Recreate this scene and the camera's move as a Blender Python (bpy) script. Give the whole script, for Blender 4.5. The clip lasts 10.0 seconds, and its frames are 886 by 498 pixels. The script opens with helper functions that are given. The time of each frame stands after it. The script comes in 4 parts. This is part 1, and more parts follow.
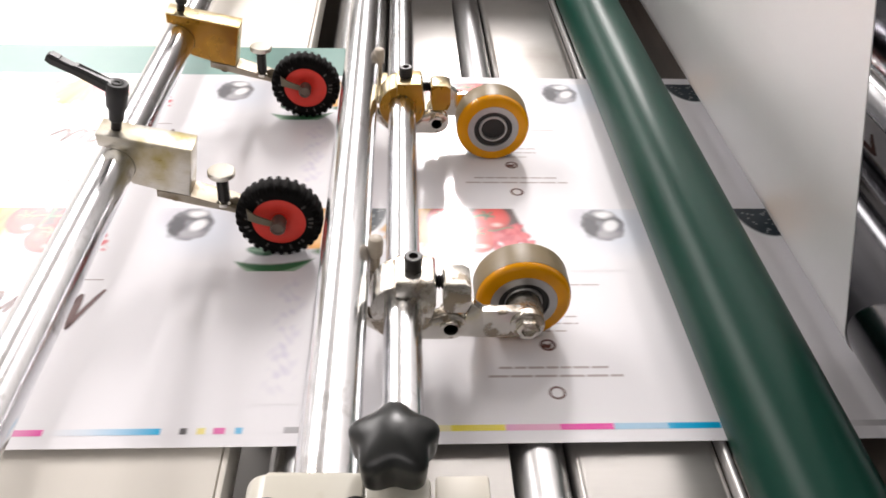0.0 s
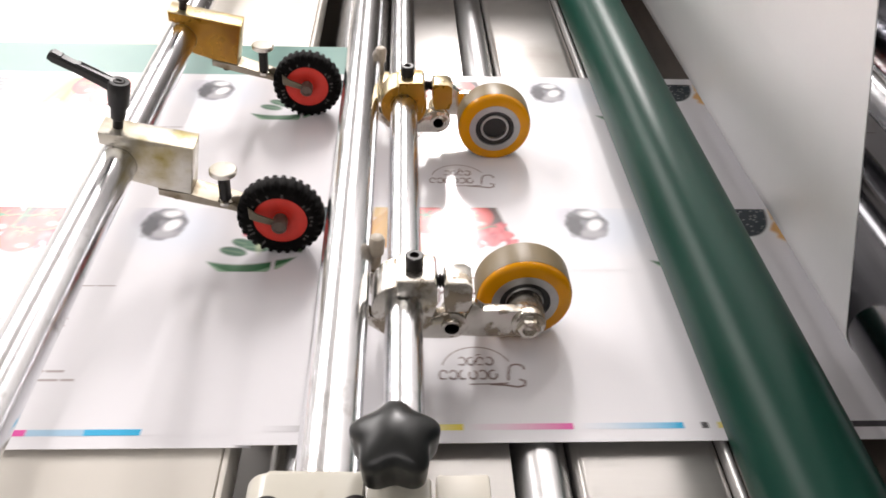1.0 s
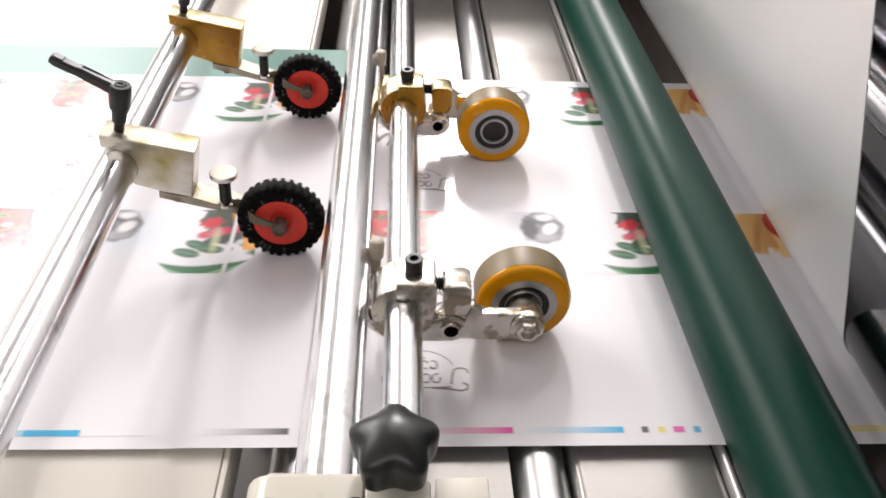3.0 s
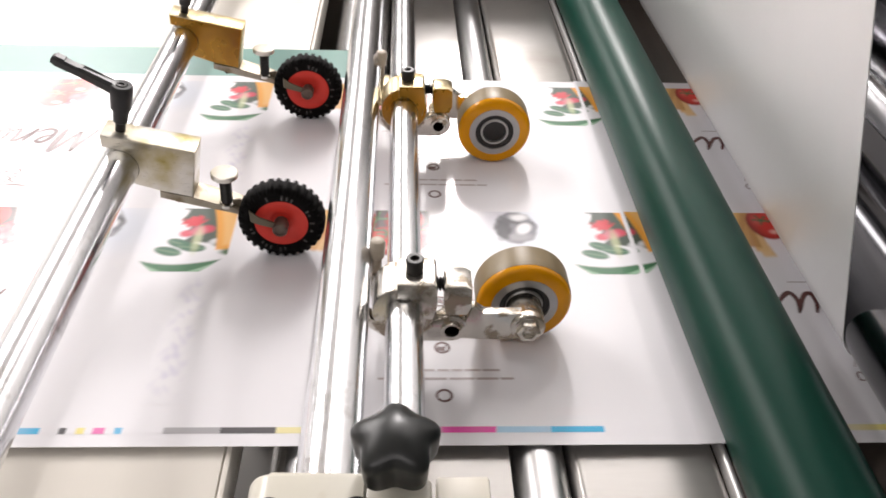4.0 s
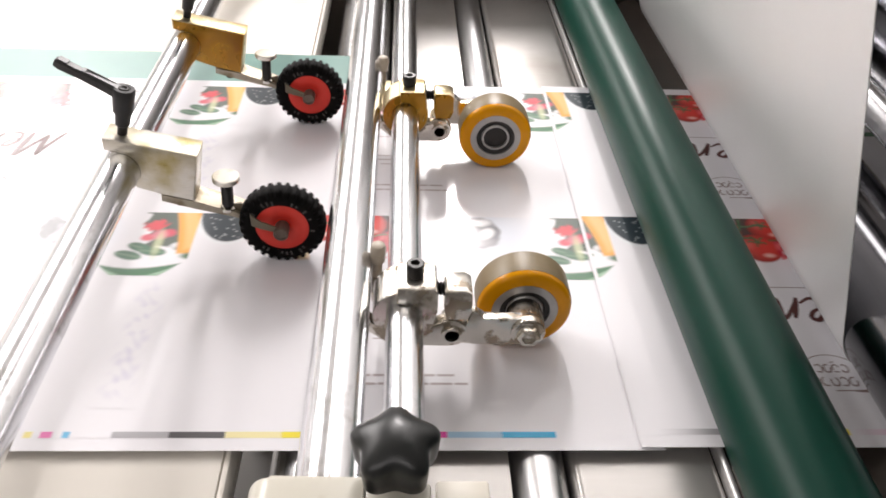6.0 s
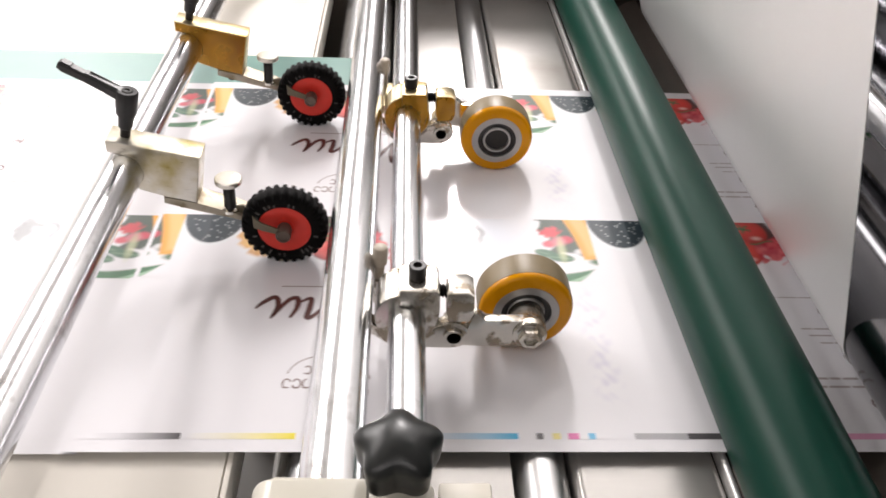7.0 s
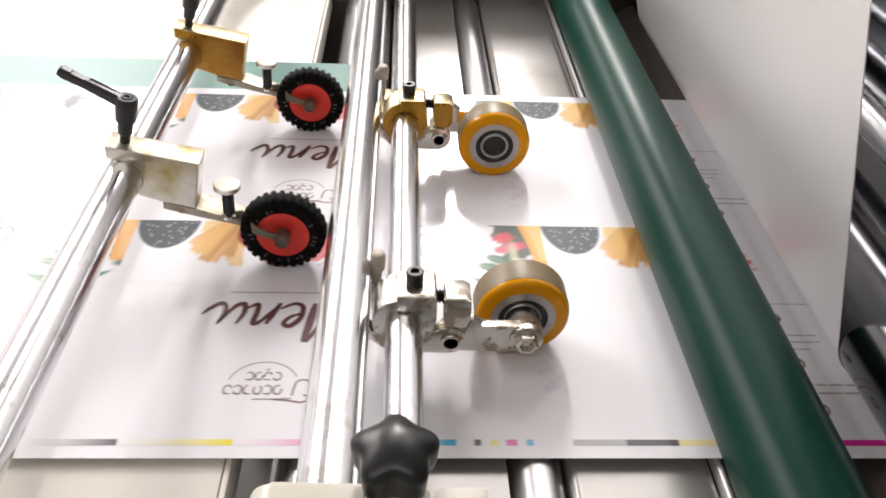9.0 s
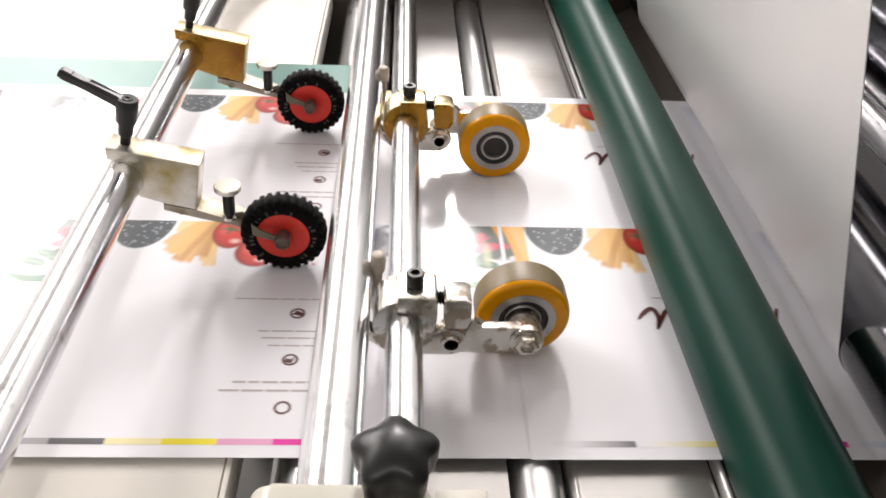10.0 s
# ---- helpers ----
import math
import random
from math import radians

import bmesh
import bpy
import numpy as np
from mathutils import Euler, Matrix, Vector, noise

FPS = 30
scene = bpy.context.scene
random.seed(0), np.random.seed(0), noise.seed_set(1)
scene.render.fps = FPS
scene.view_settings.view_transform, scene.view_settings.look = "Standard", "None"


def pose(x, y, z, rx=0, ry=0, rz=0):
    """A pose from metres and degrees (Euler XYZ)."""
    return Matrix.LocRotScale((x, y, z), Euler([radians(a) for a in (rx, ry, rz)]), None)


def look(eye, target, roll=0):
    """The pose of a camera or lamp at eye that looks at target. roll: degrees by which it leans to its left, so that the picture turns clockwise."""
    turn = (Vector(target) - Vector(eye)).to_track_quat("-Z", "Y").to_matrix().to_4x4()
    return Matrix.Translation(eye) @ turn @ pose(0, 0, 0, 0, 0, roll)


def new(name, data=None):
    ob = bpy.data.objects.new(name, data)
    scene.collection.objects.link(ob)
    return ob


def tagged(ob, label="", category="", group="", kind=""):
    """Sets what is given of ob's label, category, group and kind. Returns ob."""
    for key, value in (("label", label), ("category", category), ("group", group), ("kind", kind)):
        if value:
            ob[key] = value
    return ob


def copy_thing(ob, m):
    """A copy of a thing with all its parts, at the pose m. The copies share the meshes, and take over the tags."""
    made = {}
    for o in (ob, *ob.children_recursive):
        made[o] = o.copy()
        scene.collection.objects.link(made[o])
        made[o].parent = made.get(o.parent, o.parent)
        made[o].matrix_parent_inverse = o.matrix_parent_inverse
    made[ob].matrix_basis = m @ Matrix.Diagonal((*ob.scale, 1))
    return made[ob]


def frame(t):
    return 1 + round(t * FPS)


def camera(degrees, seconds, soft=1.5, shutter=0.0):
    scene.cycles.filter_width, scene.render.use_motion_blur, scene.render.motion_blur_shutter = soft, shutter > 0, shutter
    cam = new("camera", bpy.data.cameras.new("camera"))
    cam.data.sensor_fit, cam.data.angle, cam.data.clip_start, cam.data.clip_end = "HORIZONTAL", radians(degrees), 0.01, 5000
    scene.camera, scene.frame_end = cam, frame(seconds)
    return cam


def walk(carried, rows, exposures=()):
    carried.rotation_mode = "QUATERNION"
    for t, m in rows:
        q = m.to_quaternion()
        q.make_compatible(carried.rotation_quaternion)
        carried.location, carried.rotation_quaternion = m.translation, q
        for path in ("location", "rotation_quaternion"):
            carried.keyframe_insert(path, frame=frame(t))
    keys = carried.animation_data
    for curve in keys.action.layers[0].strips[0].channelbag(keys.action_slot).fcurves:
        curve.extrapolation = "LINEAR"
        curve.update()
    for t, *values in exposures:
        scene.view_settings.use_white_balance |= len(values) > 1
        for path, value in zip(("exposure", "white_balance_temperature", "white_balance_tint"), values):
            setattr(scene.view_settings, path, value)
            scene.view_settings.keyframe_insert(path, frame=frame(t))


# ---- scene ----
cam = camera(57.4, 10.0, soft=1.7, shutter=0.2)
PATH = [
    (0, (0.0, 0.0, 0.365), (0.103, 1.564, -0.877), 2.3),
    (0.5, (-0.002, 0.0, 0.365), (0.102, 1.565, -0.875), 2.4),
    (1, (0.0, 0.0, 0.365), (0.1, 1.563, -0.879), 2.4),
    (1.5, (-0.001, 0.0, 0.365), (0.105, 1.562, -0.88), 2.6),
    (2, (0.0, -0.001, 0.364), (0.098, 1.563, -0.878), 2.3),
    (2.5, (0.0, -0.001, 0.366), (0.101, 1.564, -0.875), 2.5),
    (4, (-0.001, -0.002, 0.368), (0.102, 1.563, -0.873), 2.6),
    (4.5, (-0.001, -0.002, 0.367), (0.104, 1.568, -0.867), 2.8),
    (5, (-0.001, -0.003, 0.367), (0.102, 1.566, -0.869), 2.9),
    (5.5, (-0.001, -0.003, 0.367), (0.102, 1.57, -0.864), 2.9),
    (7, (-0.003, -0.004, 0.369), (0.101, 1.573, -0.857), 3.0),
    (7.5, (-0.003, -0.004, 0.369), (0.101, 1.575, -0.853), 3.0),
    (8, (-0.003, -0.005, 0.37), (0.101, 1.577, -0.85), 3.0),
    (8.5, (-0.002, -0.005, 0.371), (0.102, 1.577, -0.848), 2.8),
    (9, (-0.002, -0.006, 0.372), (0.104, 1.577, -0.846), 3.1),
    (9.5, (-0.002, -0.006, 0.371), (0.102, 1.581, -0.841), 3.1),
    (10, (-0.002, -0.006, 0.372), (0.103, 1.579, -0.843), 3.1),
]
walk(cam, [(t, look(eye, target, roll)) for t, eye, target, roll in PATH])

# ---- world, light, exposure ----
world = bpy.data.worlds.new("world")
scene.world = world
world.use_nodes = True
world.node_tree.nodes["Background"].inputs[0].default_value = (0.9, 0.95, 1.0, 1)
world.node_tree.nodes["Background"].inputs[1].default_value = 0.05
scene.view_settings.exposure = 0.0


def area_lamp(name, eye, target, sx, sy, watts, colour):
    lamp = bpy.data.lights.new(name, "AREA")
    lamp.shape, lamp.size, lamp.size_y = "RECTANGLE", sx, sy
    lamp.energy, lamp.color = watts, colour
    ob = new(name, lamp)
    ob.matrix_world = look(eye, target)
    return ob


CEIL = 1.9
LAMP_WHITE = (1.0, 0.945, 0.935)
for row_x, watts in ((-3.1, 78), (-2.1, 88), (-1.6, 82), (-0.02, 32)):
    area_lamp("ceiling_lamp_row", (row_x, 3.6, CEIL - 0.06), (row_x, 3.6, 0), 0.32, 4.4, watts, LAMP_WHITE)
area_lamp("ceiling_lamp_key", (0.24, 3.3, CEIL - 0.06), (0.24, 3.3, 0), 0.10, 1.3, 94, LAMP_WHITE)
area_lamp("ceiling_lamp_far", (0.24, 4.55, CEIL - 0.06), (0.24, 4.55, 0), 0.10, 1.2, 17, LAMP_WHITE)
# Weak fill added behind the camera; no lamp is known there.
area_lamp("rear_fill_lamp", (-1.0, -1.2, CEIL - 0.06), (-1.0, -1.2, 0), 3.0, 0.32, 18, LAMP_WHITE)


# ---- materials ----
def material(name, colour, rough=0.5, metal=0.0, grain=0.0, scale=60.0, stain=0.0, stain_colour=(0.1, 0.07, 0.04), stain_scale=25.0,
             bump=0.0, coat=0.0, stretch=(1, 1, 1), rough_vary=0.0, transmission=0.0, spec=0.5, coat_rough=0.16, stain_edge=0.72):
    m = bpy.data.materials.new(name)
    m.use_nodes = True
    nt = m.node_tree
    b = nt.nodes["Principled BSDF"]
    b.inputs["Base Color"].default_value = (*colour, 1)
    b.inputs["Roughness"].default_value = rough
    b.inputs["Metallic"].default_value = metal
    b.inputs["Coat Weight"].default_value = coat
    b.inputs["Coat Roughness"].default_value = coat_rough
    b.inputs["Transmission Weight"].default_value = transmission
    b.inputs["Specular IOR Level"].default_value = spec
    co = nt.nodes.new("ShaderNodeTexCoord")
    mp = nt.nodes.new("ShaderNodeMapping")
    mp.inputs["Scale"].default_value = stretch
    nt.links.new(co.outputs["Object"], mp.inputs["Vector"])
    fine = nt.nodes.new("ShaderNodeTexNoise")
    fine.inputs["Scale"].default_value, fine.inputs["Detail"].default_value = scale, 5
    nt.links.new(mp.outputs[0], fine.inputs["Vector"])
    socket = None
    if grain:
        mix = nt.nodes.new("ShaderNodeMix")
        mix.data_type = "RGBA"
        mix.inputs["A"].default_value = (*[c * (1 - grain) for c in colour], 1)
        mix.inputs["B"].default_value = (*[min(1, c * (1 + grain)) for c in colour], 1)
        nt.links.new(fine.outputs[0], mix.inputs["Factor"])
        socket = mix.outputs["Result"]
    if stain:
        broad = nt.nodes.new("ShaderNodeTexNoise")
        broad.inputs["Scale"].default_value, broad.inputs["Detail"].default_value = stain_scale, 8
        nt.links.new(co.outputs["Object"], broad.inputs["Vector"])
        ramp = nt.nodes.new("ShaderNodeMapRange")
        ramp.inputs["From Min"].default_value, ramp.inputs["From Max"].default_value = min(0.62 - 0.25 * stain, stain_edge - 0.04), stain_edge
        ramp.inputs["To Max"].default_value = min(1.0, 0.45 + stain * 0.5)
        nt.links.new(broad.outputs[0], ramp.inputs["Value"])
        mix = nt.nodes.new("ShaderNodeMix")
        mix.data_type = "RGBA"
        mix.inputs["A"].default_value = (*colour, 1)
        mix.inputs["B"].default_value = (*stain_colour, 1)
        if socket:
            nt.links.new(socket, mix.inputs["A"])
        nt.links.new(ramp.outputs[0], mix.inputs["Factor"])
        socket = mix.outputs["Result"]
        if metal:
            inv = nt.nodes.new("ShaderNodeMapRange")
            inv.inputs["To Min"].default_value, inv.inputs["To Max"].default_value = metal, metal * 0.45
            nt.links.new(ramp.outputs[0], inv.inputs["Value"])
            nt.links.new(inv.outputs[0], b.inputs["Metallic"])
    if socket:
        nt.links.new(socket, b.inputs["Base Color"])
    if rough_vary:
        rv = nt.nodes.new("ShaderNodeMapRange")
        rv.inputs["To Min"].default_value, rv.inputs["To Max"].default_value = max(0.02, rough - rough_vary), rough + rough_vary
        nt.links.new(fine.outputs[0], rv.inputs["Value"])
        nt.links.new(rv.outputs[0], b.inputs["Roughness"])
    if bump:
        bp = nt.nodes.new("ShaderNodeBump")
        bp.inputs["Strength"].default_value, bp.inputs["Distance"].default_value = bump, 0.0006
        nt.links.new(fine.outputs[0], bp.inputs["Height"])
        nt.links.new(bp.outputs[0], b.inputs["Normal"])
    return m


def ink_material():
    """Printed ink: the colour of each printed spot is stored with the print."""
    m = material("printed_ink", (0.5, 0.5, 0.5), rough=0.45, coat=0.5, spec=0.3, coat_rough=0.12)
    nt = m.node_tree
    at = nt.nodes.new("ShaderNodeAttribute")
    at.attribute_name = "ink"
    nt.links.new(at.outputs["Color"], nt.nodes["Principled BSDF"].inputs["Base Color"])
    return m


M_CHROME = material("polished_chrome", (0.73, 0.735, 0.75), 0.21, 1.0, rough_vary=0.05, scale=40, stretch=(60, 0.6, 60), stain=0.08, stain_colour=(0.32, 0.29, 0.26), stain_scale=45)
M_SATIN = material("satin_steel", (0.66, 0.66, 0.66), 0.36, 1.0, grain=0.08, scale=30, stretch=(60, 2, 60), rough_vary=0.05)
M_STRIP = material("pale_polished_strip", (0.82, 0.81, 0.80), 0.42, 0.6, grain=0.05, scale=30, stretch=(60, 2, 60))
M_STEEL = material("turned_steel", (0.62, 0.62, 0.62), 0.26, 1.0, grain=0.1, scale=30, stretch=(60, 2, 60), rough_vary=0.06)
# The plate's broad brown stain imitates blotchy warm reflections.
M_PLATE = material("brushed_steel_plate", (0.43, 0.415, 0.395), 0.30, 0.58, grain=0.04, scale=12, stretch=(3, 30, 3), stain=0.45, stain_colour=(0.20, 0.165, 0.13), stain_scale=7)
M_NICKEL = material("worn_nickel_plating", (0.70, 0.675, 0.62), 0.22, 1.0, grain=0.12, scale=120, stain=0.42, stain_colour=(0.20, 0.125, 0.045), stain_scale=62, stain_edge=0.585, bump=0.12, rough_vary=0.08)
M_AMBERZ = material("amber_zinc_plating", (0.47, 0.235, 0.010), 0.28, 0.62, grain=0.3, scale=60, stain=0.75, stain_colour=(0.22, 0.085, 0.004), stain_scale=30, rough_vary=0.1, spec=0.6, coat=0.25)
M_ARM = material("dirty_plated_steel", (0.38, 0.34, 0.27), 0.5, 0.85, grain=0.25, scale=110, stain=0.6, stain_colour=(0.14, 0.09, 0.03), stain_scale=80, stain_edge=0.6, bump=0.15, rough_vary=0.1)
# Yellowed zinc, paled so that lamp glare is part of its colour.
M_BRASSY_GLARE = material("yellowed_zinc_with_glare", (0.62, 0.53, 0.34), 0.3, 1.0, grain=0.2, scale=90, stain=0.6, stain_colour=(0.50, 0.30, 0.03), stain_scale=30, bump=0.1, rough_vary=0.1)
M_ALU = material("milled_aluminium", (0.72, 0.69, 0.62), 0.3, 0.95, grain=0.1, scale=50, stretch=(3, 40, 40), stain=0.5, stain_colour=(0.45, 0.36, 0.08), stain_scale=28, rough_vary=0.08)
M_BLOCK = material("stained_milled_aluminium", (0.70, 0.67, 0.60), 0.3, 0.95, grain=0.12, scale=50, stretch=(3, 40, 40), stain=0.75, stain_colour=(0.36, 0.27, 0.03), stain_scale=42, rough_vary=0.08)
M_BLACKP = material("black_plastic", (0.018, 0.018, 0.019), 0.38, grain=0.3, scale=300, bump=0.15)
M_KNOB = material("glossy_dark_grey_bakelite", (0.015, 0.017, 0.017), 0.33, coat=0.0, grain=0.15, scale=90)
M_BLACKS = material("black_oxide_steel", (0.022, 0.020, 0.019), 0.38, 0.3, grain=0.2, scale=200)
M_RUBBER = material("black_rubber", (0.0045, 0.0040, 0.0038), 0.6, grain=0.4, scale=220, bump=0.3, spec=0.08)
# Black rubber ribs, their colour lightened to stand in for glints.
M_RIB_GLINT = material("glint_lightened_rubber", (0.09, 0.085, 0.08), 0.2, spec=0.7)
M_AXLE = material("worn_brown_steel", (0.14, 0.105, 0.085), 0.4, 0.5, grain=0.2, scale=150)
M_RED = material("red_plastic", (0.74, 0.040, 0.024), 0.42, grain=0.12, scale=150, bump=0.08)
M_PU = material("amber_polyurethane", (0.86, 0.36, 0.0), 0.15, spec=0.22, grain=0.12, scale=60, transmission=0.2)
M_TREAD = material("dusty_polyurethane_tread", (0.20, 0.150, 0.075), 0.4, grain=0.18, scale=90, stretch=(1, 30, 1), bump=0.1)
M_BEARING = material("bearing_steel", (0.42, 0.41, 0.40), 0.38, 0.7, grain=0.1, scale=200)
M_GREEN = material("green_rubber_roller", (0.0055, 0.044, 0.030), 0.36, grain=0.12, scale=9, spec=0.15, rough_vary=0.05)
M_CREAM = material("cream_lacquered_board", (0.80, 0.76, 0.69), 0.35, grain=0.03, scale=14, stain=0.05, stain_colour=(0.55, 0.5, 0.42), stain_scale=6)
M_CREAMP = material("cream_enamel_paint", (0.60, 0.575, 0.49), 0.3, grain=0.05, scale=60, coat=0.3, stain=0.12, stain_colour=(0.4, 0.34, 0.2), stain_scale=40)
M_WHITEP = material("white_nylon", (0.78, 0.74, 0.64), 0.4, grain=0.04, scale=60)
M_TEAL = material("teal_card", (0.15, 0.30, 0.26), 0.35, grain=0.06, scale=30)
M_PAPER = material("coated_paper", (0.80, 0.79, 0.82), 0.45, grain=0.015, scale=12, coat=0.5, spec=0.3, coat_rough=0.12)
M_FILM = material("white_laminating_film", (0.97, 0.97, 0.97), 0.40, 0.60, grain=0.03, scale=5, stretch=(1, 9, 1), bump=0.3)
M_DARK = material("dark_machine_paint", (0.095, 0.078, 0.066), 0.4, grain=0.2, scale=20)
M_DSTEEL = material("dark_polished_steel", (0.20, 0.18, 0.17), 0.2, 1.0, grain=0.1, scale=20, stretch=(60, 2, 60), rough_vary=0.06)
M_HOT = material("blued_polished_steel", (0.17, 0.17, 0.18), 0.14, 1.0, grain=0.08, scale=20, stretch=(60, 2, 60), rough_vary=0.05)
M_WALL = material("painted_wall", (0.60, 0.59, 0.58), 0.8, grain=0.04, scale=4)
M_CEIL = material("painted_ceiling", (0.80, 0.79, 0.78), 0.85, grain=0.04, scale=4)
M_FLOOR = material("grey_concrete_floor", (0.24, 0.23, 0.22), 0.6, grain=0.15, scale=8)
M_BROWN = material("brown_ink", (0.10, 0.030, 0.026), 0.45, coat=0.5, spec=0.3, coat_rough=0.12)
M_GREY = material("grey_ink", (0.25, 0.18, 0.17), 0.45, coat=0.5, spec=0.3, coat_rough=0.12)
M_PEG = material("worn_cream_plastic", (0.50, 0.44, 0.36), 0.4, grain=0.1, scale=80, stain=0.4, stain_colour=(0.25, 0.16, 0.08), stain_scale=60)
M_SPRING = material("dull_spring_steel", (0.15, 0.125, 0.085), 0.45, 0.4, grain=0.2, scale=90)
M_PALEINK = material("pale_grey_ink", (0.45, 0.39, 0.39), 0.45, coat=0.5, spec=0.3, coat_rough=0.12)
M_INK = ink_material()


# ---- mesh helpers ----
def finish(name, bm, mat, smooth=True):
    bmesh.ops.recalc_face_normals(bm, faces=bm.faces)
    me = bpy.data.meshes.new(name)
    bm.to_mesh(me)
    bm.free()
    me.materials.append(mat)
    if smooth:
        me.shade_smooth()
        me.set_sharp_from_angle(angle=radians(35))
    return me


def part(name, bm, mat, parent, label="", smooth=True):
    """One mesh object under a thing or under a part; a mesh may be given too."""
    me = bm if isinstance(bm, bpy.types.Mesh) else finish(name, bm, mat, smooth)
    ob = new(name, me)
    ob.parent = parent
    if label:
        tagged(ob, label)
    return ob


def thing(name, at, label, category, group="", kind=""):
    ob = new(name)
    ob.empty_display_size = 0.02
    ob.matrix_world = at
    return tagged(ob, label, category, group, kind)


def box(bm, x0, x1, y0, y1, z0, z1, bevel=0.0, m=None, seg=2):
    vs = bmesh.ops.create_cube(bm, size=1.0)["verts"]
    bmesh.ops.transform(bm, verts=vs, matrix=Matrix.Translation(((x0 + x1) / 2, (y0 + y1) / 2, (z0 + z1) / 2)) @ Matrix.Diagonal((x1 - x0, y1 - y0, z1 - z0, 1)))
    if bevel:
        es = list({e for v in vs for e in v.link_edges})
        r = bmesh.ops.bevel(bm, geom=es, offset=bevel, segments=seg, affect="EDGES", profile=0.5)
        vs = list({v for v in r["verts"]} | {v for v in vs if v.is_valid})
        vs = list({v for f in r["faces"] for v in f.verts} | set(vs))
    if m is not None:
        bmesh.ops.transform(bm, verts=[v for v in vs if v.is_valid], matrix=m)
    return bm


def lathe(bm, profile, origin=(0, 0, 0), axis=(0, 1, 0), seg=48, wobble=None, closed=False):
    """Turns a profile of (radius, along) round an axis. closed: join its last point to its first."""
    a = Vector(axis).normalized()
    m = Matrix.Translation(origin) @ a.to_track_quat("Z", "Y").to_matrix().to_4x4()
    rings = []
    for r, h in profile:
        if r <= 1e-7:
            rings.append([bm.verts.new(m @ Vector((0, 0, h)))])
            continue
        ring = []
        for i in range(seg):
            th = 2 * math.pi * i / seg
            rr = r * (wobble(th, h) if wobble else 1)
            ring.append(bm.verts.new(m @ Vector((rr * math.cos(th), rr * math.sin(th), h))))
        rings.append(ring)
    pairs = list(zip(rings, rings[1:])) + ([(rings[-1], rings[0])] if closed else [])
    for r0, r1 in pairs:
        for i in range(seg):
            j = (i + 1) % seg
            if len(r0) == 1 and len(r1) == 1:
                continue
            if len(r0) == 1:
                bm.faces.new((r0[0], r1[i], r1[j]))
            elif len(r1) == 1:
                bm.faces.new((r0[i], r0[j], r1[0]))
            else:
                bm.faces.new((r0[i], r0[j], r1[j], r1[i]))
    return bm


def rod(bm, p0, p1, r, seg=32, bevel=0.0):
    p0, p1 = Vector(p0), Vector(p1)
    n = (p1 - p0).length
    b = bevel
    prof = [(0, 0), (r - b, 0), (r, b), (r, n - b), (r - b, n), (0, n)] if b else [(0, 0), (r, 0), (r, n), (0, n)]
    return lathe(bm, prof, p0, p1 - p0, seg)


def tube(bm, p0, p1, r, r_in, seg=32):
    p0, p1 = Vector(p0), Vector(p1)
    n = (p1 - p0).length
    b = min(0.0006, (r - r_in) / 4)
    return lathe(bm, [(r_in, 0), (r - b, 0), (r, b), (r, n - b), (r - b, n), (r_in, n)], p0, p1 - p0, seg, closed=True)


def prism(bm, outline, y0, y1, bevel=0.0):
    """A profile drawn in the x-z plane, drawn out from y0 to y1."""
    a = [bm.verts.new((x, y0, z)) for x, z in outline]
    b = [bm.verts.new((x, y1, z)) for x, z in outline]
    n = len(outline)
    fs = [bm.faces.new(a), bm.faces.new(list(reversed(b)))]
    for i in range(n):
        j = (i + 1) % n
        fs.append(bm.faces.new((a[i], b[i], b[j], a[j])))
    if bevel:
        es = list(fs[0].edges) + list(fs[1].edges)
        bmesh.ops.bevel(bm, geom=es, offset=bevel, segments=2, affect="EDGES", profile=0.5)
    return bm


def arc(cx, cz, r, a0, a1, n):
    return [(cx + r * math.cos(radians(a0 + (a1 - a0) * i / n)), cz + r * math.sin(radians(a0 + (a1 - a0) * i / n))) for i in range(n + 1)]


def flat(bm, outline, z=0.0):
    bm.faces.new([bm.verts.new((x, y, z)) for x, y in outline])
    return bm


def ribbon(bm, points, width, z=0.0):
    """A flat line of the given width through points in the x-y plane."""
    pts = [Vector((x, y)) for x, y in points]
    left, right = [], []
    for i, p in enumerate(pts):
        d = (pts[min(i + 1, len(pts) - 1)] - pts[max(i - 1, 0)]).normalized()
        n = Vector((-d.y, d.x)) * width * 0.5
        left.append(bm.verts.new((*(p + n), z)))
        right.append(bm.verts.new((*(p - n), z)))
    for i in range(len(pts) - 1):
        bm.faces.new((left[i], left[i + 1], right[i + 1], right[i]))
    return bm


B = bmesh.new

# ---- the room, plain ----
def slab(name, x0, x1, y0, y1, z0, z1, mat):
    ob = new(name, finish(name, box(B(), x0, x1, y0, y1, z0, z1), mat, smooth=False))
    return tagged(ob, kind="structure")


FLOOR_Z = -0.9
tagged(slab("floor", -4.6, 4.6, -3.1, 9.1, FLOOR_Z - 0.1, FLOOR_Z, M_FLOOR), "grey concrete floor of a print shop", "floor")
tagged(slab("ceiling", -4.6, 4.6, -3.1, 9.1, CEIL, CEIL + 0.1, M_CEIL), "white painted ceiling of a print shop", "ceiling")
for nm, a in (("wall_north", (-4.6, 4.6, 9.0, 9.1)), ("wall_south", (-4.6, 4.6, -3.1, -3.0)), ("wall_west", (-4.6, -4.5, -3.0, 9.0)), ("wall_east", (4.5, 4.6, -3.0, 9.0))):
    tagged(slab(nm, *a, FLOOR_Z, CEIL, M_WALL), "plain light painted wall of the room", "wall")


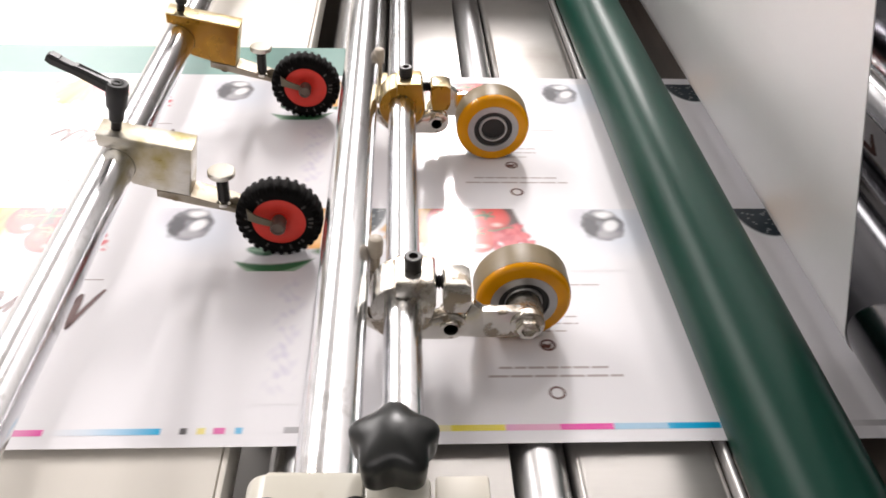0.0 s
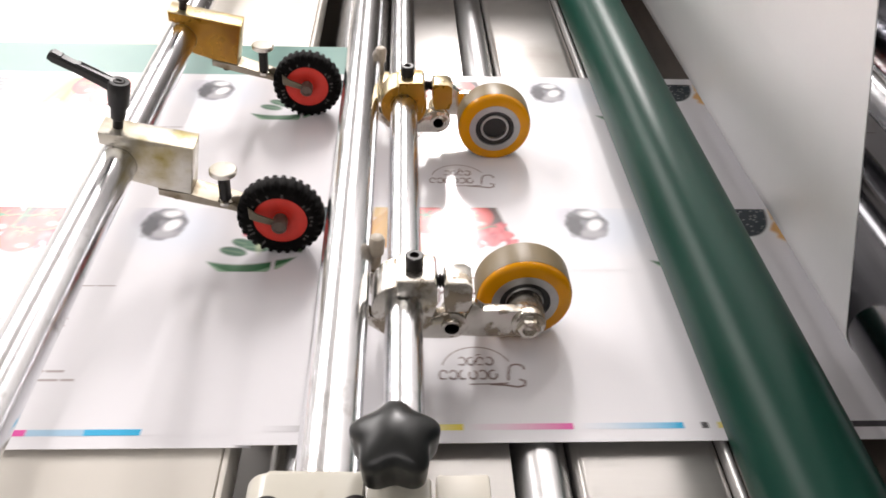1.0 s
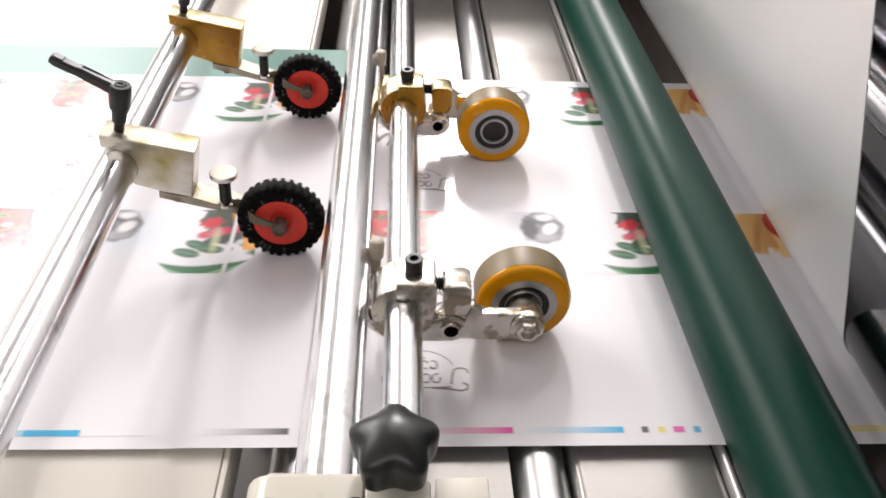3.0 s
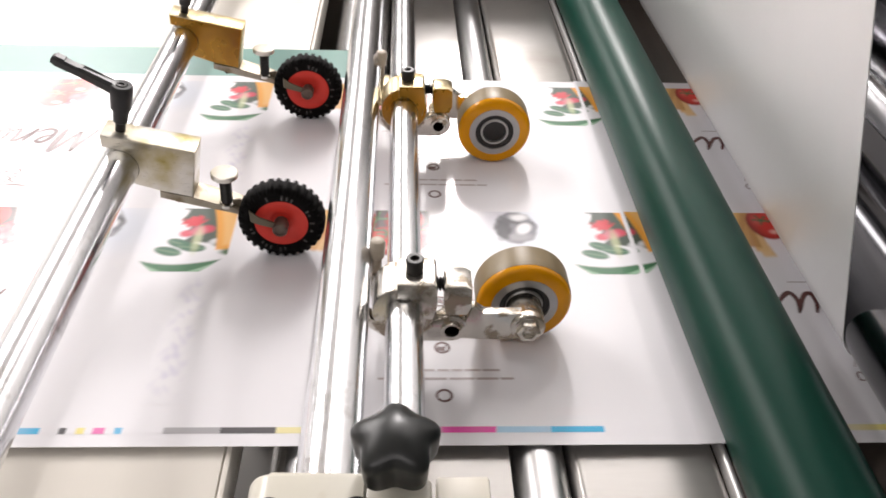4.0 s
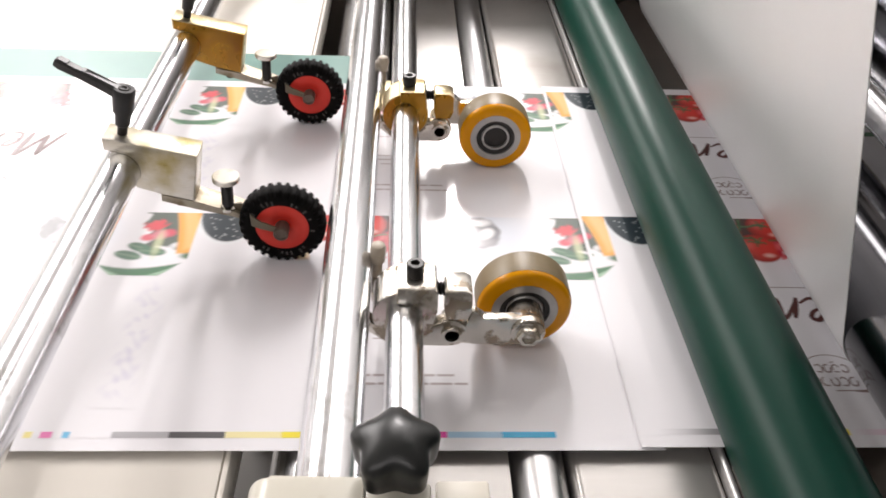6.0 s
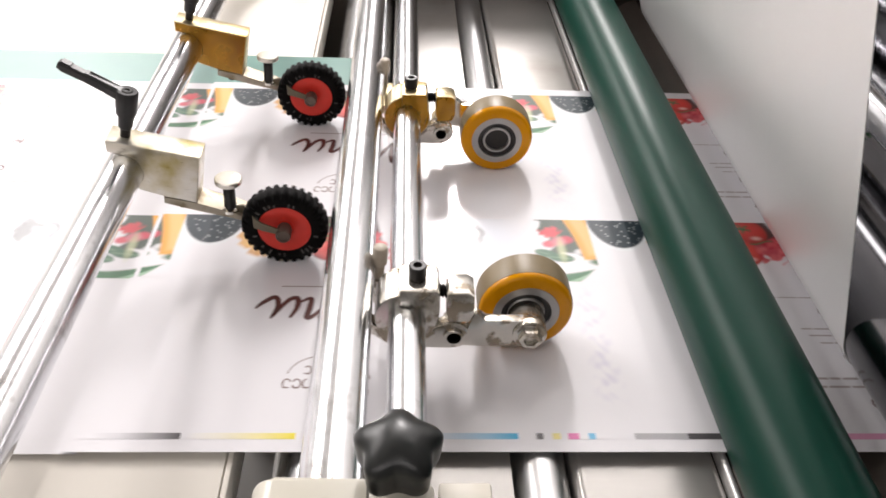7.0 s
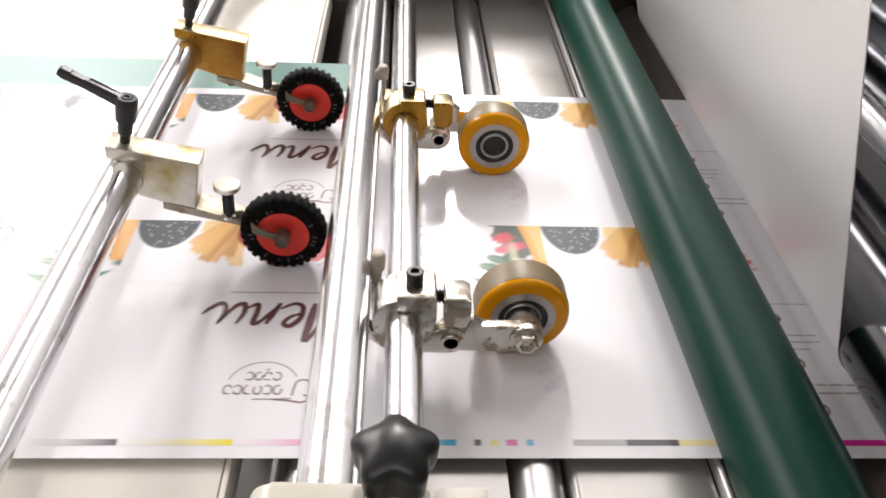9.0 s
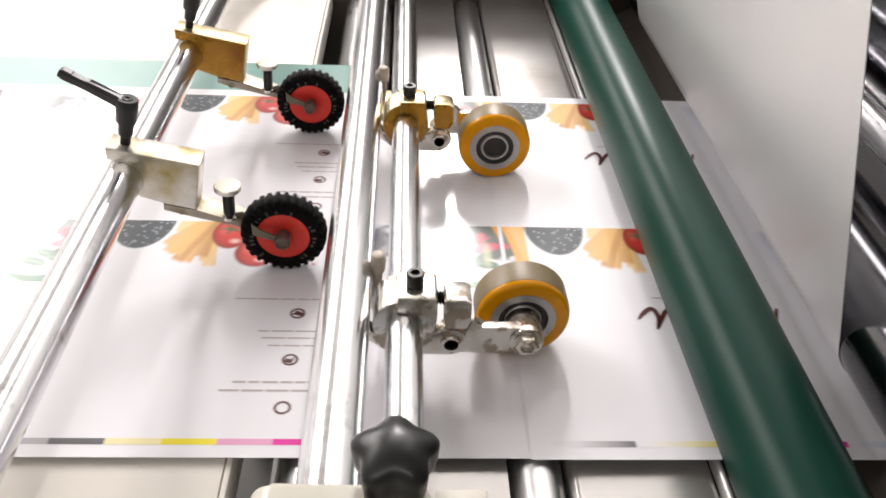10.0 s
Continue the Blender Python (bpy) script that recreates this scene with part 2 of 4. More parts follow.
# ---- the machine: bed, rollers, bars ----
SHEET_Y0, SHEET_W = 0.284, 0.448
SPEED = 0.2955


def feed_table():
    t = thing("feed_table", pose(0, 0, 0), "long cream lacquered feed table under the sheets", "table")
    part("tabletop", box(B(), -4.3, -0.0985, -0.25, 1.5, -0.023, -0.003, 0.0012), M_CREAM, t)
    part("edge_trim", box(B(), -0.0980, -0.0945, -0.25, 1.5, -0.030, -0.0034, 0.0012), M_CREAM, t, "thin cream edge strip")
    for x in (-4.2, -0.2):
        for y in (-0.15, 1.4):
            part("leg", box(B(), x - 0.03, x + 0.03, y - 0.03, y + 0.03, FLOOR_Z, -0.023, 0.004), M_DARK, t)


def outfeed_table():
    t = thing("outfeed_table", pose(0, 0, 0), "dark outfeed table behind the laminating roller", "table")
    part("tabletop", box(B(), 0.40, 4.3, 0.0, 1.1, -0.024, -0.004, 0.0025), M_DARK, t)
    for x in (0.5, 4.2):
        for y in (0.08, 1.02):
            part("leg", box(B(), x - 0.03, x + 0.03, y - 0.03, y + 0.03, FLOOR_Z, -0.024, 0.004), M_DARK, t)


def machine_frame():
    t = thing("machine_frame", pose(0, 0, 0), "dark painted side frames that carry the rollers and bars", "machine frame")
    part("side_frame", prism(B(), [(-0.30, FLOOR_Z), (0.46, FLOOR_Z), (0.46, 0.125), (-0.07, 0.125), (-0.08, -0.005), (-0.165, -0.005), (-0.168, 0.088), (-0.212, 0.088), (-0.215, -0.005), (-0.30, -0.005)], 1.03, 1.06, 0.002), M_DARK, t)
    part("side_frame", prism(B(), [(-0.30, FLOOR_Z), (0.46, FLOOR_Z), (0.46, -0.02), (0.06, -0.02), (0.05, 0.03), (-0.30, 0.03)], 0.10, 0.135, 0.002), M_DARK, t)
    part("cross_plate", box(B(), -0.088, 0.46, 0.135, 1.03, -0.13, -0.12), M_DARK, t)


def idler(name, x, z, r, mat, label, y0=0.135, y1=1.03, step=0.0):
    t = thing(name, pose(x, 0, z), label, "roller")
    bm = B()
    ya, yb = y0 + 0.02, y1 - step
    lathe(bm, [(0, ya), (r - 0.003, ya), (r, ya + 0.003), (r, yb - 0.003), (r - 0.003, yb), (0, yb)], axis=(0, 1, 0), seg=72)
    part("barrel", bm, mat, t)
    part("journal", rod(B(), (0, y0, 0), (0, y1, 0), r * 0.45, 32), M_STEEL, t)
    return t


feed_table()
outfeed_table()
machine_frame()
idler("idler_roller", -0.046, -0.0315, 0.0305, M_STEEL, "smooth steel idler roller beside the feed table", step=0.005)
idler("guide_roller", 0.078, -0.0175, 0.0158, M_SATIN, "slim chromed guide roller between two steel plates", step=0.02)
idler("lower_nip_roller", 0.2030, -0.0325, 0.0297, M_DSTEEL, "dark steel lower nip roller below the green roller", step=0.02)
green_roller = idler("green_nip_roller", 0.2030, 0.0306, 0.0300, M_GREEN, "glossy dark green rubber covered nip roller", step=0.02)


def bed_plate(x0, x1, lip):
    t = thing("bed_plate", pose(0, 0, 0), "brushed steel bed plate with rounded edges between rollers", "plate", "bed plates")
    zt, r = -0.0065, 0.006
    out = [(x0, zt - 0.03)] + arc(x0 + r, zt - r, r, 180, 90, 6) + (arc(x1 - r, zt - r, r, 90, 0, 6) if lip else [(x1, zt)]) + [(x1, zt - 0.03)]
    part("sheet_metal", prism(B(), out, 0.135, 1.03), M_PLATE, t)


bed_plate(-0.0135, 0.0605, False)
bed_plate(0.0955, 0.1802, True)


strip = new("guide_strip", finish("guide_strip", prism(B(), [(0.1815, -0.030)] + arc(0.1837, -0.0052, 0.0022, 180, 0, 8) + [(0.1859, -0.030)], 0.135, 1.03), M_STRIP))
tagged(strip, "thin polished steel strip beside the green roller", "strip")


gap = new("gap_plate", finish("gap_plate", prism(B(), [(0.2335, -0.045), (0.2340, -0.012), (0.2360, -0.010), (0.2515, -0.010), (0.2520, -0.045)], 0.135, 1.03), M_DARK))
tagged(gap, "dark painted steel plate between the nip rollers", "plate")


def bar(name, x, z, r, label, y0, y1):
    bm = B()
    lathe(bm, [(0, y0), (r - 0.002, y0), (r, y0 + 0.002), (r, y1 - 0.002), (r - 0.002, y1), (0, y1)], axis=(0, 1, 0), seg=64)
    ob = new(name, finish(name, bm, M_CHROME))
    ob.location = (x, 0, z)
    return tagged(ob, label, "bar")


LB = (-0.190, 0.070)
bar("support_bar", LB[0] + 0.0015, LB[1], 0.0130, "slim polished chrome bar that carries the rubber wheels", 0.05, 1.045)
bar("cross_bar", -0.0342, 0.053, 0.0150, "thick polished chrome bar fixed in the cream bracket", 0.16, 1.045)
bar("wheel_bar", 0.0008, 0.045, 0.0108, "chrome bar that carries the amber wheels", 0.16, 1.045)


def end_bracket():
    t = thing("end_bracket", pose(0, 0, 0), "cream enamelled bracket block that holds two chrome bars", "bracket")
    out = [(-0.066, 0.030), (-0.066, 0.066)] + arc(-0.056, 0.066, 0.010, 180, 90, 6) + [(-0.0165, 0.076), (-0.0165, 0.030)]
    part("body", prism(B(), out, 0.150, 0.212, 0.002), M_CREAMP, t)
    part("plinth", box(B(), -0.066, 0.04, 0.10, 0.20, 0.028, 0.034, 0.001), M_CREAMP, t)
    part("clamp_block", box(B(), -0.016, 0.0125, 0.152, 0.2095, 0.034, 0.0750, 0.002), M_CREAMP, t)
    part("end_block", box(B(), 0.0145, 0.0375, 0.150, 0.2105, 0.034, 0.0745, 0.0015), M_WHITEP, t)
    for x in (-0.055, -0.019):
        s = part("cap_screw", tube(B(), (x, 0.192, 0.074), (x, 0.192, 0.0785), 0.0065, 0.003), M_BLACKS, t)
        part("socket", rod(B(), (x, 0.192, 0.074), (x, 0.192, 0.0765), 0.003, 6), M_DARK, s)


end_bracket()


def star_knob():
    t = thing("star_knob", pose(-0.003, 0.2125, 0), "dark grey five-lobed star knob on a threaded stem", "knob")

    def lobes(th, h):
        k = min(1.0, max(0.0, (0.1052 - h) / 0.0085))
        return 1.0 + 0.135 * k * math.cos(5 * (th + radians(90)))
    bm = B()
    prof = [(0, 0.0830), (0.0150, 0.0830), (0.0160, 0.0834), (0.0165, 0.0844), (0.0170, 0.0890), (0.0174, 0.0940), (0.0174, 0.0966), (0.0169, 0.0982), (0.0157, 0.0998), (0.0135, 0.1015), (0.0105, 0.1031), (0.0072, 0.1045), (0.0035, 0.1053), (0, 0.1055)]
    lathe(bm, prof, axis=(0, 0, 1), seg=90, wobble=lobes)
    part("grip", bm, M_KNOB, t)
    bm = B()
    prof = [(0, 0.060)]
    for i in range(18):
        prof += [(0.0040, 0.060 + i * 0.001), (0.0034, 0.0605 + i * 0.001)]
    lathe(bm, prof + [(0.0036, 0.082), (0, 0.082)], axis=(0, 0, 1), seg=20)
    part("threaded_stem", bm, M_STEEL, t)


star_knob()

# ---- the laminating roller and its film ----
HOT_X, HOT_R, FILM_Y0, FILM_Y1 = 0.3067, 0.040, 0.343, 0.893


def hot_roller():
    t = thing("laminating_roller", pose(HOT_X, 0, HOT_R + 0.001), "dark polished steel laminating roller wrapped in film", "roller")
    r = HOT_R - 0.0008
    part("barrel", lathe(B(), [(0, 0.16), (r - 0.004, 0.16), (r, 0.164), (r, 1.0), (0, 1.0)], axis=(0, 1, 0), seg=96), M_HOT, t)
    part("journal", rod(B(), (0, 0.10, 0), (0, 1.06, 0), 0.02), M_STEEL, t)
    u = thing("pressure_roller", pose(HOT_X, 0, -0.0545), "dark brown pressure roller below the laminating roller", "roller")
    part("barrel", lathe(B(), [(0, 0.16), (0.05, 0.16), (0.053, 0.163), (0.053, 1.0), (0, 1.0)], axis=(0, 1, 0), seg=64), M_DARK, u)
    part("journal", rod(B(), (0, 0.10, 0), (0, 1.06, 0), 0.02), M_STEEL, u)
    w = thing("heated_drum", pose(0.455, 0, 0.135), "large dark polished steel drum behind the film", "roller")
    part("barrel", lathe(B(), [(0, 0.12), (0.088, 0.12), (0.092, 0.124), (0.092, 1.0), (0, 1.0)], axis=(0, 1, 0), seg=96), M_HOT, w)
    part("journal", rod(B(), (0, -0.15, 0), (0, 1.06, 0), 0.022), M_STEEL, w)
    w = thing("tension_bar", pose(0.300, 0, 0.132), "slim bright steel bar behind the film", "bar")
    part("barrel", rod(B(), (0, 0.0, 0), (0, 1.0, 0), 0.011, 40, 0.001), M_CHROME, w)
    part("journal", rod(B(), (0, -0.15, 0), (0, 1.06, 0), 0.006, 24), M_STEEL, w)


def film_web():
    """The film runs straight down, leaning, and wraps round the lower side of the roller."""
    lean = math.atan(0.28)
    a_end = 180 + math.degrees(lean)
    c = (HOT_X, HOT_R + 0.001)
    pts = arc(c[0], c[1], HOT_R, 268, a_end, 24)
    p = pts[-1]
    d = (-math.sin(lean), math.cos(lean))
    pts += [(p[0] + d[0] * s, p[1] + d[1] * s) for s in (0.02, 0.06, 0.12, 0.2, 0.3, 0.42, 0.60)]
    nrm = []
    for i in range(len(pts)):
        q0, q1 = pts[max(0, i - 1)], pts[min(len(pts) - 1, i + 1)]
        v = Vector((q1[0] - q0[0], q1[1] - q0[1])).normalized()
        nrm.append((v.y, -v.x))
    back = [(x + n[0] * 0.0006, z + n[1] * 0.0006) for (x, z), n in zip(pts, nrm)]
    bm = B()
    ys = [FILM_Y0 + (FILM_Y1 - FILM_Y0) * i / 12 for i in range(13)]
    rows = []
    for side in (pts, back):
        rows.append([[bm.verts.new((x, y, z)) for y in ys] for x, z in side])
    for g in rows:
        for i in range(len(g) - 1):
            for j in range(12):
                bm.faces.new((g[i][j], g[i][j + 1], g[i + 1][j + 1], g[i + 1][j]))
    for j in (0, 12):
        for i in range(len(pts) - 1):
            bm.faces.new((rows[0][i][j], rows[0][i + 1][j], rows[1][i + 1][j], rows[1][i][j]))
    ob = new("film_web", finish("film_web", bm, M_FILM))
    tagged(ob, "translucent white laminating film running down onto the roller", "film")
    # the bar over which the film comes
    q = pts[-1]
    r = 0.03
    bar_c = (q[0] + r * math.cos(lean), q[1] + r * math.sin(lean))
    bm = lathe(B(), [(0, -0.15), (r, -0.15), (r, 1.06), (0, 1.06)], axis=(0, 1, 0), seg=48)
    ob = new("film_bar", finish("film_bar", bm, M_STEEL))
    ob.location = (bar_c[0], 0, bar_c[1])
    tagged(ob, "steel bar that guides the white film", "bar")
    for y0, y1 in ((-0.17, -0.15), (1.06, 1.08)):
        slab_m = prism(B(), [(0.28, FLOOR_Z), (0.62, FLOOR_Z), (0.62, bar_c[1] + 0.04), (bar_c[0] - 0.05, bar_c[1] + 0.04), (bar_c[0] - 0.05, bar_c[1] - 0.04), (0.40, bar_c[1] - 0.04), (0.40, 0.16), (0.28, 0.16)], y0, y1, 0.003)
        ob = new("side_plate", finish("side_plate", slab_m, M_DARK))
        tagged(ob, "dark side plate of the laminating unit", "machine plate", "laminating unit plates")


hot_roller()
film_web()

# ---- the green card under the sheets ----
card = new("under_card", finish("under_card", box(B(), -1.2, -0.046, 0.46, 0.802, -0.0026, -0.0020), M_TEAL))
tagged(card, "pale teal card lying flat under the printed sheets", "card")


# ---- rubber wheels on the slim bar ----
def tyre_mesh():
    """A tyre of 30 blocks with grooved shoulders."""
    bm = B()
    n, w, r = 30, 0.0078, 0.030
    seg = n * 6

    def tread(th, h):
        k = (th / (2 * math.pi) * n) % 1.0
        edge = min(1.0, max(0.0, (abs(h) - 0.0005) / 0.006))
        return 1.0 - (0.070 * edge + 0.014) * (1.0 if k < 0.34 else 0.0)
    prof = [(0.0185, -w + 0.001), (0.0215, -w), (0.0265, -w), (0.0290, -w + 0.0012), (0.0298, -w + 0.003), (r, -0.001), (r, 0.001), (0.0298, w - 0.003), (0.0290, w - 0.0012), (0.0265, w), (0.0215, w), (0.0185, w - 0.001)]
    a = Vector((0, 1, 0))
    m = a.to_track_quat("Z", "Y").to_matrix().to_4x4()
    rings = []
    for q, (pr, h) in enumerate(prof):
        ring = []
        for i in range(seg):
            th = 2 * math.pi * i / seg
            f = tread(th, h) if pr > 0.0255 else 1.0
            ring.append(bm.verts.new(m @ Vector((pr * f * math.cos(th), pr * f * math.sin(th), h))))
        rings.append(ring)
    for r0, r1 in list(zip(rings, rings[1:])) + [(rings[-1], rings[0])]:
        for i in range(seg):
            j = (i + 1) % seg
            bm.faces.new((r0[i], r0[j], r1[j], r1[i]))
    return finish("tyre", bm, M_RUBBER)


def rubber_wheel_unit():
    """Origin at the bar's axis, in the middle of the clamp block. The arm slopes down to the wheel."""
    t = thing("sheet_hold_down", pose(0, 0, 0), "aluminium clamp arm with a red and black rubber wheel", "wheel holder", "rubber wheel holders")
    ox, oz = LB
    yb0, yb1 = -0.0105, 0.0105

    def P(pts):
        return [(x - ox, z - oz) for x, z in pts]
    left = arc(0.0015, 0, 0.0132, 92, -60, 16)
    out = [(-0.0060, 0.0240), (-0.0064, 0.0150), (0.0005, 0.0140)] + left + P([(-0.1800, 0.0560), (-0.164, 0.0510), (-0.1435, 0.0455), (-0.1368, 0.0815)])
    part("clamp_block", prism(B(), out, yb0, yb1, 0.0008), M_BLOCK, t)
    # lower plate below the block and the sloping arm plate
    part("arm_plate", prism(B(), P([(-0.1655, 0.0500), (-0.1660, 0.0445), (-0.1440, 0.0385), (-0.1215, 0.0330), (-0.1130, 0.0300), (-0.1110, 0.0335), (-0.1220, 0.0375), (-0.1425, 0.0445)]), -0.0095, 0.0095, 0.0006), M_ARM, t)
    part("plate_screw", lathe(B(), [(0, -0.0035), (0.003, -0.003), (0.004, -0.001), (0.004, 0.0), (0, 0.0)], (-0.155 - ox, -0.003, 0.0415 - oz), (0.22, 0, 0.97), 16), M_BLACKS, t)
    # bent strip that runs in front of the wheel to its axle
    bm = B()
    sec = [(-0.1185, 0.0375, -0.004), (-0.1130, 0.0385, -0.006), (-0.1080, 0.0385, -0.012), (-0.1040, 0.0380, -0.0215), (-0.0980, 0.0365, -0.0245), (-0.0900, 0.0338, -0.0248), (-0.0810, 0.0308, -0.0248)]
    hts = [0.002, 0.0035, 0.0046, 0.0044, 0.0030, 0.0024, 0.0020]
    ringv = []
    for (x, z, y), hgt in zip(sec, hts):
        ringv.append([bm.verts.new((x - ox, y + dy, z - oz + dz)) for dy, dz in ((-0.0007, -hgt), (-0.0007, hgt), (0.0007, hgt), (0.0007, -hgt))])
    for r0, r1 in zip(ringv, ringv[1:]):
        for i in range(4):
            j = (i + 1) % 4
            bm.faces.new((r0[i], r0[j], r1[j], r1[i]))
    bm.faces.new(ringv[0])
    bm.faces.new(list(reversed(ringv[-1])))
    part("spring_strip", bm, M_SPRING, t)
    # adjusting screw with a flat knurled cap
    cx, cz, up = -0.1228 - ox, 0.0350 - oz, Vector((0.05, 0, 1)).normalized()
    base = Vector((cx, -0.004, cz))
    sc = part("adjusting_screw", lathe(B(), [(0, 0)] + [q for i in range(12) for q in ((0.0042, 0.003 + i * 0.0016), (0.0036, 0.0038 + i * 0.0016))] + [(0, 0.024)], base, up, 20), M_BLACKS, t, "black threaded adjusting screw")
    part("collar", lathe(B(), [(0.0038, 0.0006), (0.0062, 0.0006), (0.0062, 0.0030), (0.0038, 0.0038)], base, up, 24), M_NICKEL, sc)
    part("cap", lathe(B(), [(0, 0.0235), (0.0084, 0.0235), (0.0092, 0.0243), (0.0092, 0.0270), (0.0086, 0.0277), (0.0, 0.0279)], base, up, 60, wobble=lambda th, h: 1 + 0.012 * math.cos(60 * th)), M_ALU, sc, "pale knurled screw cap")
    # clamping lever
    tilt = Vector((0.23, 0, 1)).normalized()
    b0 = Vector((0.0040, 0.0, 0.0205))
    lv = part("clamp_lever", lathe(B(), [(0, 0.008), (0.0040, 0.008), (0.0047, 0.0086), (0.0050, 0.0175), (0.0064, 0.0182), (0.0070, 0.0280), (0.0071, 0.0340), (0.0064, 0.0352), (0.0040, 0.0352), (0.0040, 0.0330), (0, 0.0330)], b0, tilt, 36), M_BLACKP, t, "black plastic clamping lever")
    part("lever_stud", lathe(B(), [(0, -0.004), (0.0033, -0.004), (0.0033, 0.010), (0, 0.010)], b0, tilt, 18), M_BLACKS, lv)
    part("washer", lathe(B(), [(0.0, 0.0), (0.0062, 0.0), (0.0062, 0.0012), (0, 0.0012)], b0 + tilt * -0.0005, tilt, 24), M_ALU, lv)
    part("lever_screw", tube(B(), b0 + tilt * 0.0335, b0 + tilt * 0.0356, 0.0036, 0.0018, 18), M_BLACKS, lv)
    tip = Vector((-0.0280, 0.004, 0.0705))
    root = b0 + tilt * 0.0305
    d = (tip - root).normalized()
    side = d.cross(Vector((0, 0, 1))).normalized()
    upv = side.cross(d)
    bm = B()
    rr = []
    for s, wd, hh in ((0.0, 0.0060, 0.0046), (0.25, 0.0049, 0.0041), (0.6, 0.0043, 0.0036), (0.92, 0.0050, 0.0038), (1.0, 0.0040, 0.0030)):
        c = root + (tip - root) * s
        rr.append([bm.verts.new(c + side * (wd * math.cos(a)) + upv * (hh * math.sin(a))) for a in [radians(k) for k in (30, 60, 120, 150, 210, 240, 300, 330)]])
    for r0, r1 in zip(rr, rr[1:]):
        for i in range(8):
            j = (i + 1) % 8
            bm.faces.new((r0[i], r0[j], r1[j], r1[i]))
    bm.faces.new(rr[0])
    bm.faces.new(list(reversed(rr[-1])))
    part("lever_arm", bm, M_BLACKP, lv)
    bm = B()
    m = Matrix((( *d, 0), (*side, 0), (*upv, 0), (0, 0, 0, 1))).transposed()
    c = root + (tip - root) * 0.36 + upv * 0.0034
    for sy in (-0.0026, 0.0018):
        box(bm, -0.0100, 0.0100, sy, sy + 0.0008, -0.0004, 0.0007, 0.0002, m=Matrix.Translation(c) @ m, seg=1)
    for k, w in ((0.60, 0.0012), (0.90, 0.0030)):
        c = root + (tip - root) * k + upv * 0.0034
        box(bm, -w, w, -0.0026, 0.0026, -0.0004, 0.0005, 0.0002, m=Matrix.Translation(c) @ m, seg=1)
    part("lever_ridges", bm, M_BLACKP, lv)
    return t


def tyre_core():
    """The red hub disc."""
    return lathe(B(), [(0.0045, -0.0040), (0.0060, -0.0040), (0.0075, -0.0052), (0.0125, -0.0060), (0.0175, -0.0068), (0.0186, -0.0064), (0.0186, 0.0064), (0.0175, 0.0068), (0.0125, 0.0060), (0.0075, 0.0052), (0.0045, 0.0052)], axis=(0, 1, 0), seg=48, closed=True)


def rubber_wheel(tyre, holder):
    """The wheel under its holder; its place is in the holder's space."""
    w = part("wheel", tyre_core(), M_RED, holder, "red hub with a black ribbed rubber tyre")
    w.location = WHEEL_AT
    part("tyre", tyre, None, w)
    # fine glossy ribs scattered round the tyre's wall, lightened to paint in glints
    rng = random.Random(5)
    for i in range(40):
        a = 2 * math.pi * i / 40
        if rng.random() < 0.6:
            continue
        r0 = 0.0196 + 0.0012 * rng.random()
        r1 = r0 + 0.0015 + 0.0022 * rng.random()
        part("wall_rib_glint", rod(B(), (r0 * math.cos(a), -0.0079, r0 * math.sin(a)), (r1 * math.cos(a), -0.0079, r1 * math.sin(a)), 0.0006, 8), M_RIB_GLINT, w)
    return w


arm = rubber_wheel_unit()
UNIT_Y = 0.4705
WHEEL_AT = Vector((-0.0840 - LB[0], 0.4580 - UNIT_Y, 0.0304 - LB[1]))
rubber_wheel(tyre_mesh(), arm)
ax = part("wheel_axle", lathe(B(), [(0, -0.0150), (0.0034, -0.0150), (0.0036, -0.0158), (0.0046, -0.0158), (0.0052, -0.0148), (0.0052, -0.006), (0.0043, -0.0055), (0.0043, 0.009), (0, 0.009)], axis=(0, 1, 0), seg=24), M_AXLE, arm, "dark steel axle stub")
ax.location = WHEEL_AT
arm.matrix_world = pose(LB[0], UNIT_Y, LB[1])
arm_far = copy_thing(arm, pose(LB[0], UNIT_Y + 0.1975, LB[1]))
tagged(arm_far, "yellowed clamp arm with a red and black rubber wheel")
# Amber shows on front faces only; the paler rest has glare painted in.
for o in arm_far.children:
    if o.name.startswith("clamp_block"):
        o.data = o.data.copy()
        o.data.materials[0] = M_BRASSY_GLARE
        o.data.materials.append(M_AMBERZ)
        for p in o.data.polygons:
            if p.normal.y < -0.9:
                p.material_index = 1
        tagged(o, "yellowed zinc plated clamp block, glare painted on all but its amber front")
rubber_wheels = [o for h in (arm, arm_far) for o in h.children if o.name.startswith("wheel") and not o.name.startswith("wheel_")]


